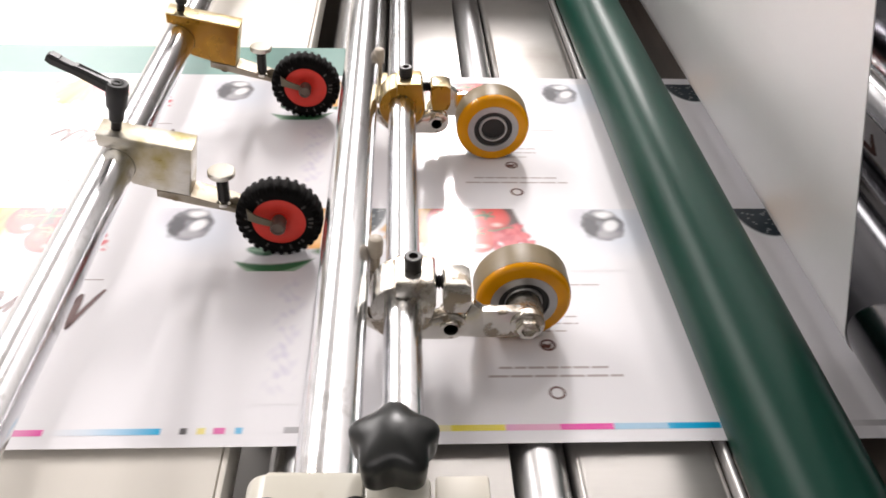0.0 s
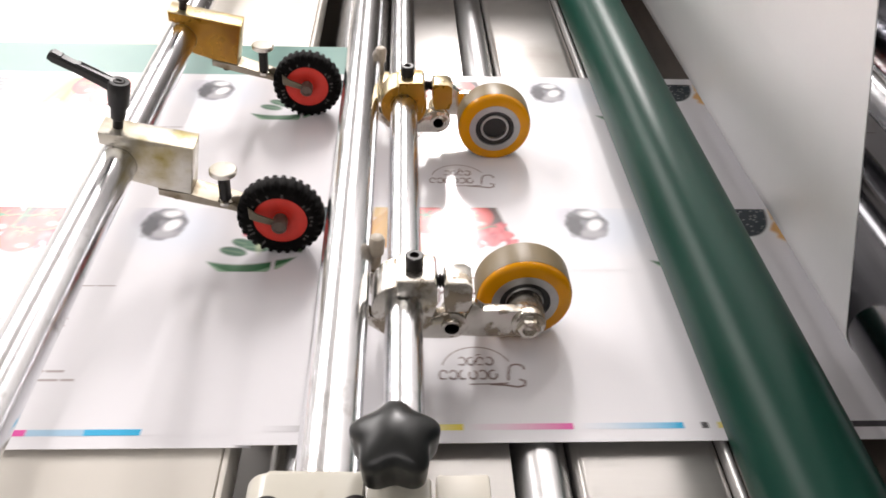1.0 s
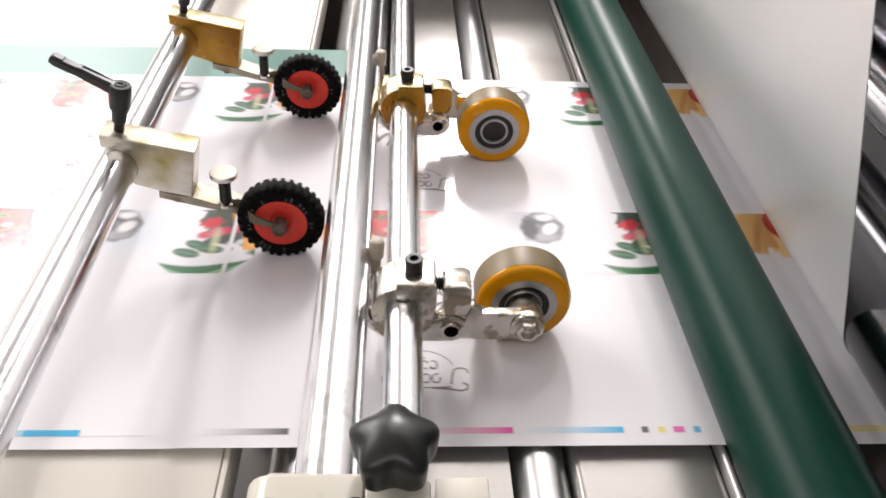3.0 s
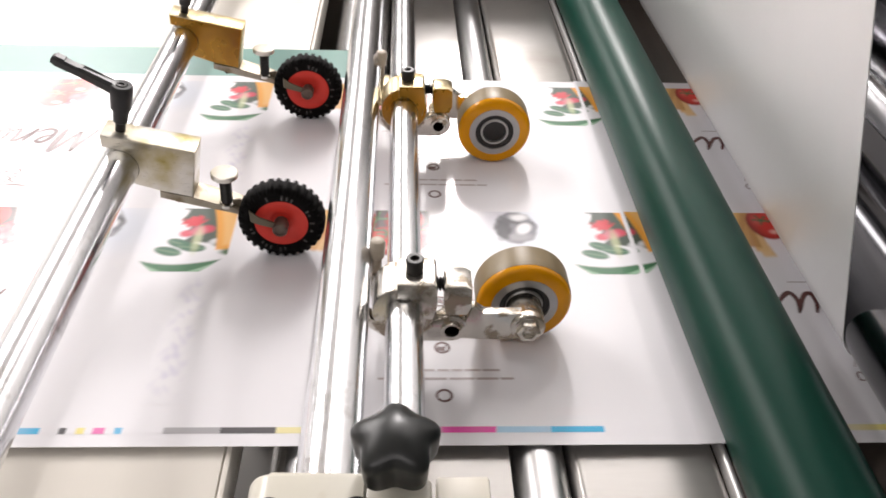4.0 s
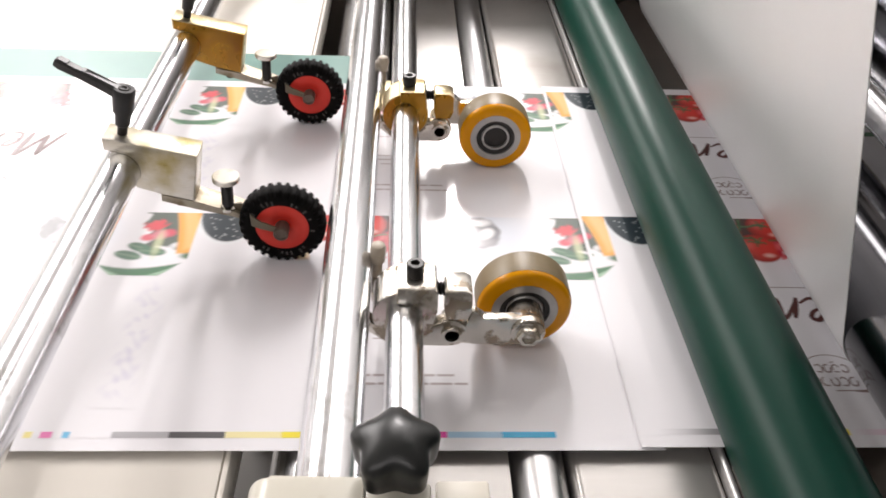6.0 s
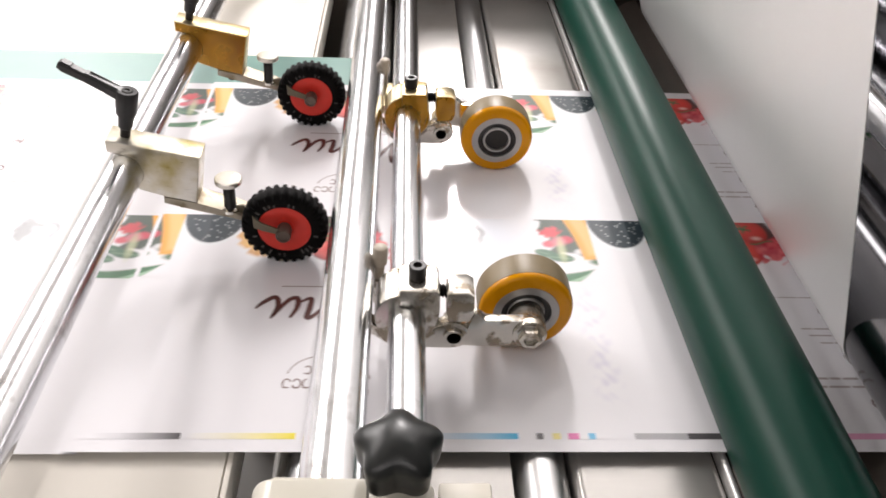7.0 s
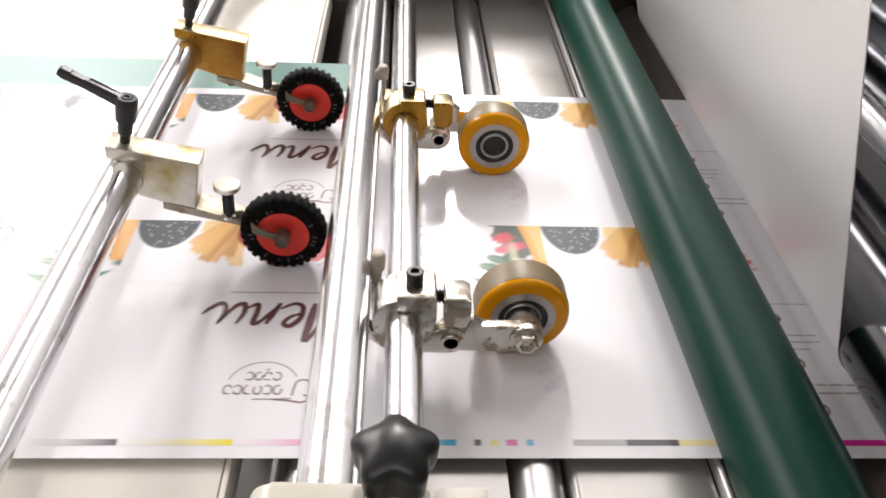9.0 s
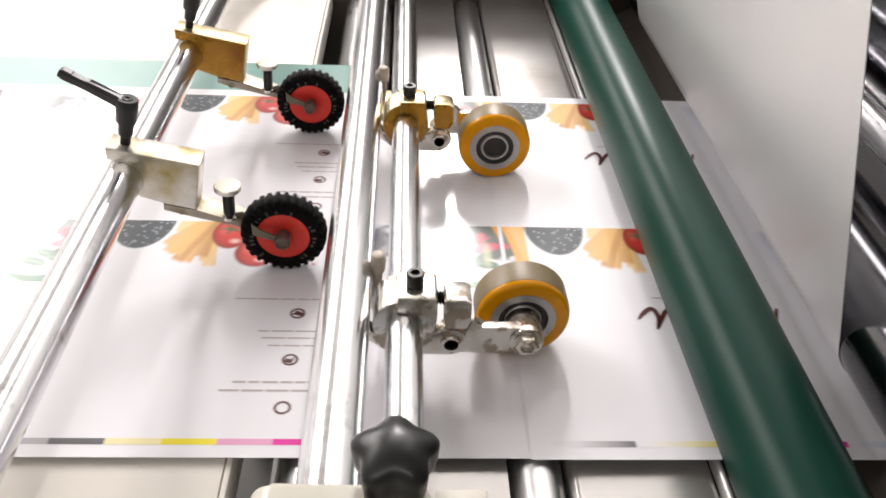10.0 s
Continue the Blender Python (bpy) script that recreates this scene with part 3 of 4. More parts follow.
# ---- amber wheels on their split clamps ----
def split_clamp(mat, label, far):
    """Origin on the bar's axis at the clamp's front face; the clamp reaches back from there."""
    t = thing("wheel_clamp", pose(0, 0, 0), label, "clamp", "amber wheel clamps")
    ro, ri, dp = 0.0188, 0.0110, 0.026
    part("ring", tube(B(), (0, 0, 0), (0, dp, 0), ro, ri, 48), mat, t)
    wide, top, sx = (0.0, 0.0215, 0.0030) if far else (0.0024, 0.0222, 0.0060)
    head = [(-0.0045, 0.0100), (-0.0040, top), (0.0148 + wide, top), (0.0166 + wide, top - 0.0025), (0.0168 + wide, 0.0110), (0.0166 + wide, 0.0050), (0.0150 + wide, -0.0050), (0.0108, -0.0040)] + arc(0, 0, ri, 0, 75, 8) + [(0.0030, 0.0138), (-0.0028, 0.0138), (-0.0028, 0.0112)]
    part("head", prism(B(), head, -0.0014, dp - 0.002, 0.0008), mat, t)
    bs = part("cap_screw", tube(B(), (sx, 0.012, top), (sx, 0.012, top + 0.0090), 0.0053, 0.0027, 24), M_BLACKS, t, "black socket cap screw")
    part("socket", rod(B(), (sx, 0.012, top - 0.0005), (sx, 0.012, top + 0.0060), 0.0025, 6), M_DARK, bs)
    part("shank", rod(B(), (sx, 0.012, 0.0150), (sx, 0.012, top + 0.0001), 0.0030, 16), M_BLACKS, bs)
    # spring screw between head and jaw
    bm = B()
    lathe(bm, [(0, 0.0)] + [q for i in range(5) for q in ((0.0046, 0.0006 + i * 0.0018), (0.0030, 0.0015 + i * 0.0018))] + [(0, 0.0096)], (0.0145 + wide, 0.009, 0.0145), (1, 0, 0), 18)
    part("spring", bm, M_BLACKS, t)
    jaw = [(0.0232, 0.0040), (0.0232, 0.0178), (0.0248, 0.0196), (0.0355, 0.0196), (0.0392, 0.0170), (0.0397, 0.0030), (0.0372, -0.0030), (0.0248, -0.0030)]
    part("jaw", prism(B(), jaw, 0.0005, 0.019, 0.0012), mat, t)
    # lower plate with the pivot boss
    px, pz = 0.0285, -0.0145
    plain = M_NICKEL
    low = arc(px, pz, 0.0100, -100, 80, 14) + [(0.0240, -0.0040), (0.0140, -0.0090), (0.0, -0.0190), (-0.0160, -0.0100), (-0.0205, -0.0030), (-0.0215, -0.0130), (-0.0100, -0.0225), (0.0120, -0.0240)]
    part("pivot_plate", prism(B(), low, 0.0010, 0.009, 0.0010), plain, t)
    pv = part("pivot_pin", tube(B(), (px, -0.0012, pz), (px, 0.018, pz), 0.0062, 0.0044, 28), plain, t)
    part("bore", rod(B(), (px, 0.0010, pz), (px, 0.017, pz), 0.0045, 24), M_BLACKS, pv)
    # wheel arm from the pivot to the hub
    hx, hz = 0.0742, -0.0147
    y0, y1 = (0.0285, 0.0355) if far else (0.0015, 0.0075)
    armo = [(px + 0.004, pz - 0.0085), (px + 0.008, pz + 0.0010), (px + 0.0105, 0.0030), (px + 0.0130, 0.0035), (px + 0.0185, -0.0035), (hx - 0.0100, -0.0020)] + arc(hx, hz + 0.002, 0.0102, 120, -100, 16) + [(hx - 0.014, hz - 0.0085), (px + 0.018, pz - 0.0088)]
    part("wheel_arm", prism(B(), armo, y0, y1, 0.0012), M_NICKEL, t)
    if far:
        part("spacer", rod(B(), (px, 0.009, pz), (px, 0.030, pz), 0.0075, 24), mat, t)
    else:
        nut = part("axle_nut", lathe(B(), [(0.0, 0.0), (0.0098, 0.0), (0.0098, -0.0018), (0.0088, -0.0024), (0.0074, -0.0026), (0.0072, -0.0062), (0.0064, -0.0070), (0.0045, -0.0070), (0.0040, -0.0045), (0, -0.0045)], (hx, 0.0016, hz + 0.0022), (0, 1, 0), 6), M_NICKEL, t)
        part("washer", lathe(B(), [(0.0, 0.0), (0.0104, 0.0), (0.0104, -0.0014), (0.0096, -0.0020), (0.0, -0.0020)], (hx, 0.0014, hz + 0.0022), (0, 1, 0), 32), M_NICKEL, nut)
        part("hub_spacer", rod(B(), (hx, 0.007, hz), (hx, 0.0220, hz), 0.0112, 28, 0.0008), M_NICKEL, nut)
    # upright peg behind the ring
    back = 0.038 if far else 0.015
    pg = part("peg", lathe(B(), [(0, -0.012), (0.0030, -0.012), (0.0032, 0.0080), (0.0046, 0.0095), (0.0050, 0.0190), (0.0040, 0.0215), (0.0028, 0.0222), (0, 0.0222)], (-0.0205 if far else -0.0172, dp + back, 0.0), (0.05, 0, 1), 22), M_PEG, t, "pale worn lever peg")
    part("peg_lug", box(B(), -0.0235 if far else -0.0205, -0.0120, dp - 0.002, dp + back + 0.004, -0.010, -0.002, 0.0012), mat, pg)
    return t


def amber_wheel(holder, y0, y1):
    """A wheel of cast amber rubber on a bearing, turning about its own axis; y0 is its front face."""
    c = (y0 + y1) / 2
    h = (y1 - y0) / 2
    r = 0.0300
    w = part("wheel", lathe(B(), [(0.0158, -h - 0.0002), (0.0207, -h - 0.0002), (0.0209, -h + 0.001), (0.0209, h - 0.001), (0.0158, h)], axis=(0, 1, 0), seg=64, closed=True), M_BEARING, holder, "amber polyurethane wheel on a steel bearing")
    w.location = Vector((0.0755, c, 0.0304)) - holder.matrix_world.translation
    part("tread", lathe(B(), [(r - 0.0012, -h + 0.0042), (r - 0.0001, -h + 0.0046), (r, -h + 0.0056), (r, h - 0.0012), (r - 0.0002, h - 0.0004), (r - 0.0014, h)], axis=(0, 1, 0), seg=80, closed=True), M_TREAD, w, "dusty brown running tread")
    part("cast_ring", lathe(B(), [(0.0208, -h), (0.0268, -h), (0.0282, -h + 0.0006), (0.0291, -h + 0.0018), (r - 0.0003, -h + 0.0045), (r - 0.0010, 0), (r - 0.0013, h - 0.0006), (0.0268, h), (0.0208, h)], axis=(0, 1, 0), seg=80, closed=True), M_PU, w, "clear amber polyurethane ring")
    part("bearing_shield", lathe(B(), [(0.0118, -h + 0.0016), (0.0132, -h + 0.0010), (0.0157, -h + 0.0012), (0.0157, h - 0.001), (0.0118, h - 0.001)], axis=(0, 1, 0), seg=48, closed=True), M_BLACKS, w)
    part("inner_race", lathe(B(), [(0.0098, -h + 0.0002), (0.0112, -h + 0.0002), (0.0117, -h + 0.0008), (0.0117, h), (0.0098, h)], axis=(0, 1, 0), seg=40, closed=True), M_BEARING, w)
    part("axle_core", rod(B(), (0, -h + 0.0030, 0), (0, h - 0.002, 0), 0.0097, 32), M_BLACKS, w)
    return w


WB = (0.0008, 0.045)
c_near = split_clamp(M_NICKEL, "worn nickel plated split clamp holding an amber wheel", False)
c_near.matrix_world = pose(WB[0], 0.3455, WB[1])
c_far = split_clamp(M_BRASSY_GLARE, "yellowed plated split clamp holding an amber wheel", True)
c_far.matrix_world = pose(WB[0], 0.5880, WB[1])
# Same split here: amber fronts, other faces paled to imitate glare.
for o in c_far.children:
    if o.name.split(".")[0] in ("ring", "head", "jaw"):
        o.data.materials.append(M_AMBERZ)
        for p in o.data.polygons:
            if p.normal.y < -0.9:
                p.material_index = 1
amber_wheels = [amber_wheel(c_near, 0.3670, 0.3900), amber_wheel(c_far, 0.5790, 0.6025)]


# ---- printed sheets ----
RAISE = 0.00012
TAIL, LEAD = -0.480, 0.153


def blend(a, b, k):
    k = k[..., None]
    return a * (1 - k) + np.array(b) * k


def soft(d, w):
    """1 inside (d below 0), 0 outside, over a width w."""
    return np.clip(0.5 - d / w, 0, 1)


def wob(x, y, s):
    return np.sin(x * s + 1.3 * np.sin(y * s * 0.7)) * np.sin(y * s * 1.1 + 0.8 * np.sin(x * s * 0.6 + 2))


def paint_food(u, v):
    """Colours of the printed food picture: u along the page from the end of the tomatoes, v down from the picture's upper edge, in metres."""
    paper = np.array((0.80, 0.79, 0.82))
    col = np.ones(u.shape + (3,)) * paper
    per = 0.309
    u = (u + 0.153) % per - 0.153
    v = v / 1.17
    dis = lambda cx, cy, rx, ry: (np.sqrt(((u - cx) / rx) ** 2 + ((v - cy) / ry) ** 2) - 1) * min(rx, ry)
    # pasta, a fan of flat strips that leans to one side, over a pale block
    col = blend(col, (0.80, 0.58, 0.28), soft(np.maximum(np.abs(u + 0.0955 + 0.15 * v) - 0.0085, v - 0.0125 - 0.001 * wob(u, v, 300)), 0.002))
    for k, a in enumerate((-0.06, -0.70, 0.06, -0.16, -0.60, -0.26, -0.50, -0.36, -0.42)):
        ax, ay = -0.072 - 0.002 * (k % 3), -0.014
        t = (u - ax) * math.sin(a) + (v - ay) * math.cos(a)
        s = (u - ax) * math.cos(a) - (v - ay) * math.sin(a)
        m = soft(np.abs(s - 0.0012 * np.sin(t * 70 + k)) - 0.0032 - 0.028 * np.clip(t, 0, 0.06), 0.0018) * soft(t - 0.056 + 0.005 * math.sin(k * 2.4), 0.003)
        tone = ((0.76, 0.46, 0.15), (0.72, 0.42, 0.14), (0.82, 0.58, 0.28), (0.58, 0.30, 0.09))[k % 4]
        col = blend(col, tone, m * 0.92)
        col = blend(col, (0.45, 0.22, 0.06), m * soft(np.abs(s - 0.0030 - 0.02 * t) - 0.0004, 0.0016) * 0.6)
    # bowl of dark seeds
    d = dis(-0.130, -0.001, 0.0262, 0.0345)
    col = blend(col, (0.80, 0.82, 0.84), soft(d, 0.001))
    d2 = dis(-0.130, -0.001, 0.0232, 0.0312)
    col = blend(col, (0.022, 0.035, 0.045), soft(d2, 0.001))
    seeds = (np.sin(u * 1150 + 3 * np.sin(v * 420)) * np.sin(v * 1300 + 2 * np.sin(u * 310)) > 0.86)
    col = blend(col, (0.62, 0.66, 0.66), soft(d2 + 0.002, 0.001) * seeds * 0.85)
    # tomatoes on the vine, dark gaps between them
    back = soft(np.maximum(np.maximum(-0.050 - u, u + 0.0095 - 0.25 * v), v - 0.028 - 0.003 * wob(u, v, 300)), 0.003)
    col = blend(col, (0.075, 0.035, 0.030), back)
    for cx, cy, rx, ry in ((-0.0275, 0.0105, 0.0150, 0.0140), (-0.0625, 0.0125, 0.0142, 0.0165), (-0.0405, 0.0325, 0.0160, 0.0145)):
        q = np.sqrt(((u - cx) / rx) ** 2 + ((v - cy) / ry) ** 2)
        k = soft((q - 1) * min(rx, ry), 0.0014)[..., None]
        lit = np.clip(1.12 - 0.55 * q ** 3 + 0.16 * (u - cx) / rx - 0.12 * (v - cy) / ry, 0.32, 1.2)[..., None]
        col = col * (1 - k) + np.array((0.64, 0.052, 0.040)) * lit * k
        hq = np.sqrt(((u - cx - rx * 0.28) / (rx * 0.30)) ** 2 + ((v - cy - ry * 0.52) / (ry * 0.16)) ** 2)
        col = blend(col, (0.92, 0.66, 0.60), np.clip(1.3 - hq, 0, 1) * 0.9)
        hq = np.sqrt(((u - cx + rx * 0.45) / (rx * 0.35)) ** 2 + ((v - cy + ry * 0.25) / (ry * 0.5)) ** 2)
        col = blend(col, (0.80, 0.24, 0.18), np.clip(1.0 - hq, 0, 1) * 0.5)
    # broken red petals beyond the last tomato
    edge = np.maximum(np.maximum(-0.028 - u, u + 0.0085 - 0.42 * (v - 0.012) - 0.0028 * wob(u, v, 520)), np.maximum(0.016 - v - 0.5 * np.minimum(u + 0.008, 0), v - 0.0405 - 0.0050 * wob(u, v, 420)))
    lump = soft(edge, 0.002)
    speck = np.clip(0.45 + 0.6 * wob(u, v, 330) + 0.4 * wob(v, u, 610), 0, 1)[..., None]
    tone = np.array((0.52, 0.020, 0.045)) * (1 - speck) + np.array((0.74, 0.14, 0.16)) * speck
    col = col * (1 - lump[..., None] * 0.92) + tone * lump[..., None] * 0.92
    # green stalks with a small star of sepals on each tomato
    stalks = [((-0.064, 0.008), (-0.047, 0.009), 0.0009), ((-0.047, 0.009), (-0.029, 0.0075), 0.0011), ((-0.046, 0.002), (-0.051, 0.020), 0.0012), ((-0.052, 0.020), (-0.040, 0.0235), 0.0010), ((-0.030, 0.024), (-0.012, 0.021), 0.0007)]
    for sx, sy, sr in ((-0.0645, 0.0080, 0.0062), (-0.0300, 0.0075, 0.0055), (-0.0400, 0.0255, 0.0068)):
        stalks += [((sx, sy), (sx + sr * math.cos(0.5 + q * 1.2566), sy + sr * 0.75 * math.sin(0.5 + q * 1.2566)), 0.0009) for q in range(5)]
    for (x0, y0), (x1, y1), wd in stalks:
        dx, dy = x1 - x0, y1 - y0
        k = np.clip(((u - x0) * dx + (v - y0) * dy) / (dx * dx + dy * dy), 0, 1)
        d = np.hypot(u - x0 - k * dx, v - y0 - k * dy - 0.0008 * np.sin(k * 6)) - wd
        col = blend(col, (0.045, 0.14, 0.05), soft(d, 0.001))
        col = blend(col, (0.26, 0.40, 0.20), soft(d + wd * 0.8, 0.001) * 0.6)
    # dark ring-shaped spoon with two bright hollows and a soft bluish shadow
    col = blend(col, (0.60, 0.67, 0.78), soft(dis(0.066, 0.021, 0.031, 0.025), 0.022) * 0.55)
    col = blend(col, (0.55, 0.53, 0.60), soft(dis(0.046, 0.009, 0.012, 0.012), 0.010) * 0.6)
    ring = dis(0.0575, 0.0175, 0.0165, 0.0168) + 0.0008 * wob(u, v, 420)
    col = blend(col, (0.20, 0.20, 0.225), soft(ring, 0.0022))
    col = blend(col, (0.42, 0.41, 0.44), soft(dis(0.059, 0.0275, 0.0105, 0.0045), 0.004) * 0.8)
    col = blend(col, (0.045, 0.045, 0.055), soft(dis(0.0480, 0.0185, 0.0058, 0.0120) + 0.0010 * wob(u, v, 500), 0.003) * 0.95)
    col = blend(col, (0.07, 0.07, 0.08), soft(np.maximum(np.abs(v - 0.0118 - 0.10 * (u - 0.0575)) - 0.0016, np.abs(u - 0.060) - 0.0115), 0.003) * 0.85)
    col = blend(col, (0.86, 0.86, 0.88), soft(dis(0.0605, 0.0062, 0.0062, 0.0036) - 0.0006 * wob(u, v, 380), 0.003) * 0.95)
    tilt = (u - 0.0635) + 0.35 * (v - 0.0185)
    col = blend(col, (0.88, 0.88, 0.90), soft((np.sqrt((tilt / 0.0056) ** 2 + ((v - 0.0185) / 0.0060) ** 2) - 1) * 0.0056, 0.003) * 0.95)
    # chillies, leaves and the orange slice
    col = blend(col, (0.035, 0.060, 0.035), soft(np.maximum(np.maximum(0.120 - u + 0.25 * (v - 0.02), u - 0.150), v - 0.036) + 0.004 * wob(u, v, 330), 0.003) * 0.95)
    for lx, ly, la, ll in ((0.119, 0.037, 1.25, 0.009), (0.129, 0.041, 1.45, 0.010), (0.113, 0.045, 1.35, 0.010)):
        p = (u - lx) * math.cos(la) - (v - ly) * math.sin(la)
        q = (u - lx) * math.sin(la) + (v - ly) * math.cos(la)
        k = soft(np.sqrt((q / ll) ** 2 + (p / 0.0042) ** 2) * 0.004 - 0.004, 0.001)
        col = blend(col, (0.06, 0.15, 0.09), k)
        col = blend(col, (0.26, 0.40, 0.26), k * soft(np.abs(p) - 0.0006, 0.001) * 0.5)
    col = blend(col, (0.62, 0.05, 0.07), soft(dis(0.125, 0.014, 0.008, 0.0055) + 0.0015 * wob(u, v, 600), 0.002))
    col = blend(col, (0.60, 0.06, 0.10), soft(dis(0.136, 0.022, 0.0055, 0.004), 0.002))
    col = blend(col, (0.64, 0.10, 0.14), soft(dis(0.122, 0.027, 0.005, 0.0035), 0.002))
    col = blend(col, (0.66, 0.20, 0.25), soft(dis(0.130, 0.024, 0.006, 0.005), 0.003) * 0.9)
    col = blend(col, (0.62, 0.66, 0.40), soft(dis(0.131, 0.033, 0.003, 0.012), 0.003) * 0.7)
    leaf = soft(np.maximum(np.abs(v - 0.052 - 0.012 * np.cos((u - 0.122) * 52)) - 0.0065 * np.clip(np.cos((u - 0.124) * 56), 0, 1), np.abs(u - 0.124) - 0.028), 0.0015)
    col = blend(col, (0.045, 0.16, 0.07), leaf)
    col = blend(col, (0.35, 0.55, 0.38), leaf * soft(np.abs(v - 0.0545 - 0.012 * np.cos((u - 0.122) * 52)) - 0.0015, 0.001) * 0.8)
    d = np.maximum(np.abs(u - 0.1475 - 0.35 * v + 3.2 * v * v) - 0.0105, v - 0.043)
    col = blend(col, (0.80, 0.36, 0.05), soft(d, 0.0015))
    col = blend(col, (0.88, 0.56, 0.22), soft(d + 0.005, 0.004) * 0.7)
    col = blend(col, (0.05, 0.13, 0.04), soft(dis(0.160, 0.045, 0.010, 0.0035), 0.002))
    return np.clip(col, 0, 1)


def ink_grid(name, xs, ys, colours):
    """A flat print of quads with a colour at each point."""
    nx, ny = len(xs), len(ys)
    vx, vy = np.meshgrid(xs, ys, indexing="ij")
    co = np.stack([vx, vy, np.zeros_like(vx)], -1).reshape(-1, 3)
    i = np.arange((nx - 1) * (ny - 1))
    a = (i // (ny - 1)) * ny + i % (ny - 1)
    faces = np.stack([a, a + ny, a + ny + 1, a + 1], -1)
    me = bpy.data.meshes.new(name)
    me.from_pydata(co.tolist(), [], faces.tolist())
    at = me.color_attributes.new("ink", "FLOAT_COLOR", "POINT")
    at.data.foreach_set("color", np.concatenate([colours.reshape(-1, 3), np.ones((nx * ny, 1))], 1).astype(np.float32).ravel())
    me.materials.append(M_INK)
    return me


def food_picture():
    xs = np.linspace(TAIL + 0.003, LEAD - 0.006, 520)
    ys = np.linspace(-0.075, 0.0, 64)
    u, v = np.meshgrid(xs - 0.003, -ys, indexing="ij")
    return ink_grid("food_picture", xs, ys, paint_food(u, v))


def colour_bar():
    K, Y, Mg, C, W = (0.09, 0.085, 0.09), (0.83, 0.70, 0.03), (0.74, 0.02, 0.33), (0.0, 0.40, 0.70), (0.80, 0.79, 0.82)
    tint = lambda c, k: tuple(w + (q - w) * k for q, w in zip(c, W))
    stops = [(TAIL + 0.004, W)]

    def solid(x0, x1, c):
        stops.extend([(x0, stops[-1][1]), (x0 + 0.0002, c), (x1, c), (x1 + 0.0002, W)])

    def grade(x0, x1, c):
        stops.extend([(x0, W), ((x0 * 2 + x1) / 3, tint(c, 0.22)), ((x0 + 2 * x1) / 3, tint(c, 0.6)), (x1, c), (x1 + 0.0002, W)])
    for x0, x1, c in ((-0.468, -0.418, K), (-0.415, -0.354, Y), (-0.352, -0.291, Mg), (-0.288, -0.227, C)):
        grade(x0, x1, c)
    for x0, x1, c in ((-0.2165, -0.2125, K), (-0.207, -0.2025, tint(Y, 0.7)), (-0.198, -0.1915, tint(Mg, 0.8)), (-0.186, -0.182, tint(C, 0.8))):
        solid(x0, x1, c)
    x = -0.159
    for c in (K, Y, Mg, C):
        solid(x, x + 0.0312, tint(c, 0.55))
        solid(x + 0.0313, x + 0.0625, c)
        x += 0.0626
    stops.append((LEAD - 0.004, W))
    xs = np.array([p for p, _ in stops])
    xs = np.maximum.accumulate(xs + np.arange(len(xs)) * 1e-6)
    cs = np.array([c for _, c in stops])
    return ink_grid("colour_bar", xs, np.array([0.0088, 0.0132]), np.repeat(cs[:, None, :], 2, 1))


def blotch_print():
    """A faint violet column of blotches on the paper."""
    xs, ys = np.linspace(-0.013, 0.013, 40), np.linspace(0.030, 0.147, 130)
    x, y = np.meshgrid(xs, ys, indexing="ij")
    k = np.clip(0.5 * wob(x, y, 210) + 0.5 * wob(y, x, 470) + 0.15, 0, 1) * np.clip(1 - np.abs(x) / 0.012, 0, 1)
    k = k * np.clip((y - 0.030) / 0.02, 0, 1) * np.clip((0.147 - y) / 0.02, 0, 1)
    return ink_grid("violet_blotches", xs, ys, blend(np.ones(x.shape + (3,)) * np.array((0.80, 0.79, 0.82)), (0.55, 0.52, 0.68), k * 0.7))


def brush(bm, points, w0, w1):
    """A brush stroke through points, its width swelling from w0 to w1 in the middle and back."""
    pts = []
    p = [Vector(q) for q in points]
    p = [p[0] * 2 - p[1]] + p + [p[-1] * 2 - p[-2]]
    for i in range(1, len(p) - 2):
        for k in range(8):
            t = k / 8
            a, b, c, d = p[i - 1], p[i], p[i + 1], p[i + 2]
            pts.append(0.5 * (2 * b + (c - a) * t + (2 * a - 5 * b + 4 * c - d) * t * t + (3 * b - a - 3 * c + d) * t ** 3))
    pts.append(p[-2])
    left, right = [], []
    for i, q in enumerate(pts):
        d = (pts[min(i + 1, len(pts) - 1)] - pts[max(i - 1, 0)]).normalized()
        w = (w0 + (w1 - w0) * math.sin(math.pi * i / (len(pts) - 1)) ** 0.7) / 2
        n = Vector((-d.y, d.x)) * w
        left.append(bm.verts.new((*(q + n), 0)))
        right.append(bm.verts.new((*(q - n), 0)))
    for i in range(len(pts) - 1):
        bm.faces.new((left[i], left[i + 1], right[i + 1], right[i]))


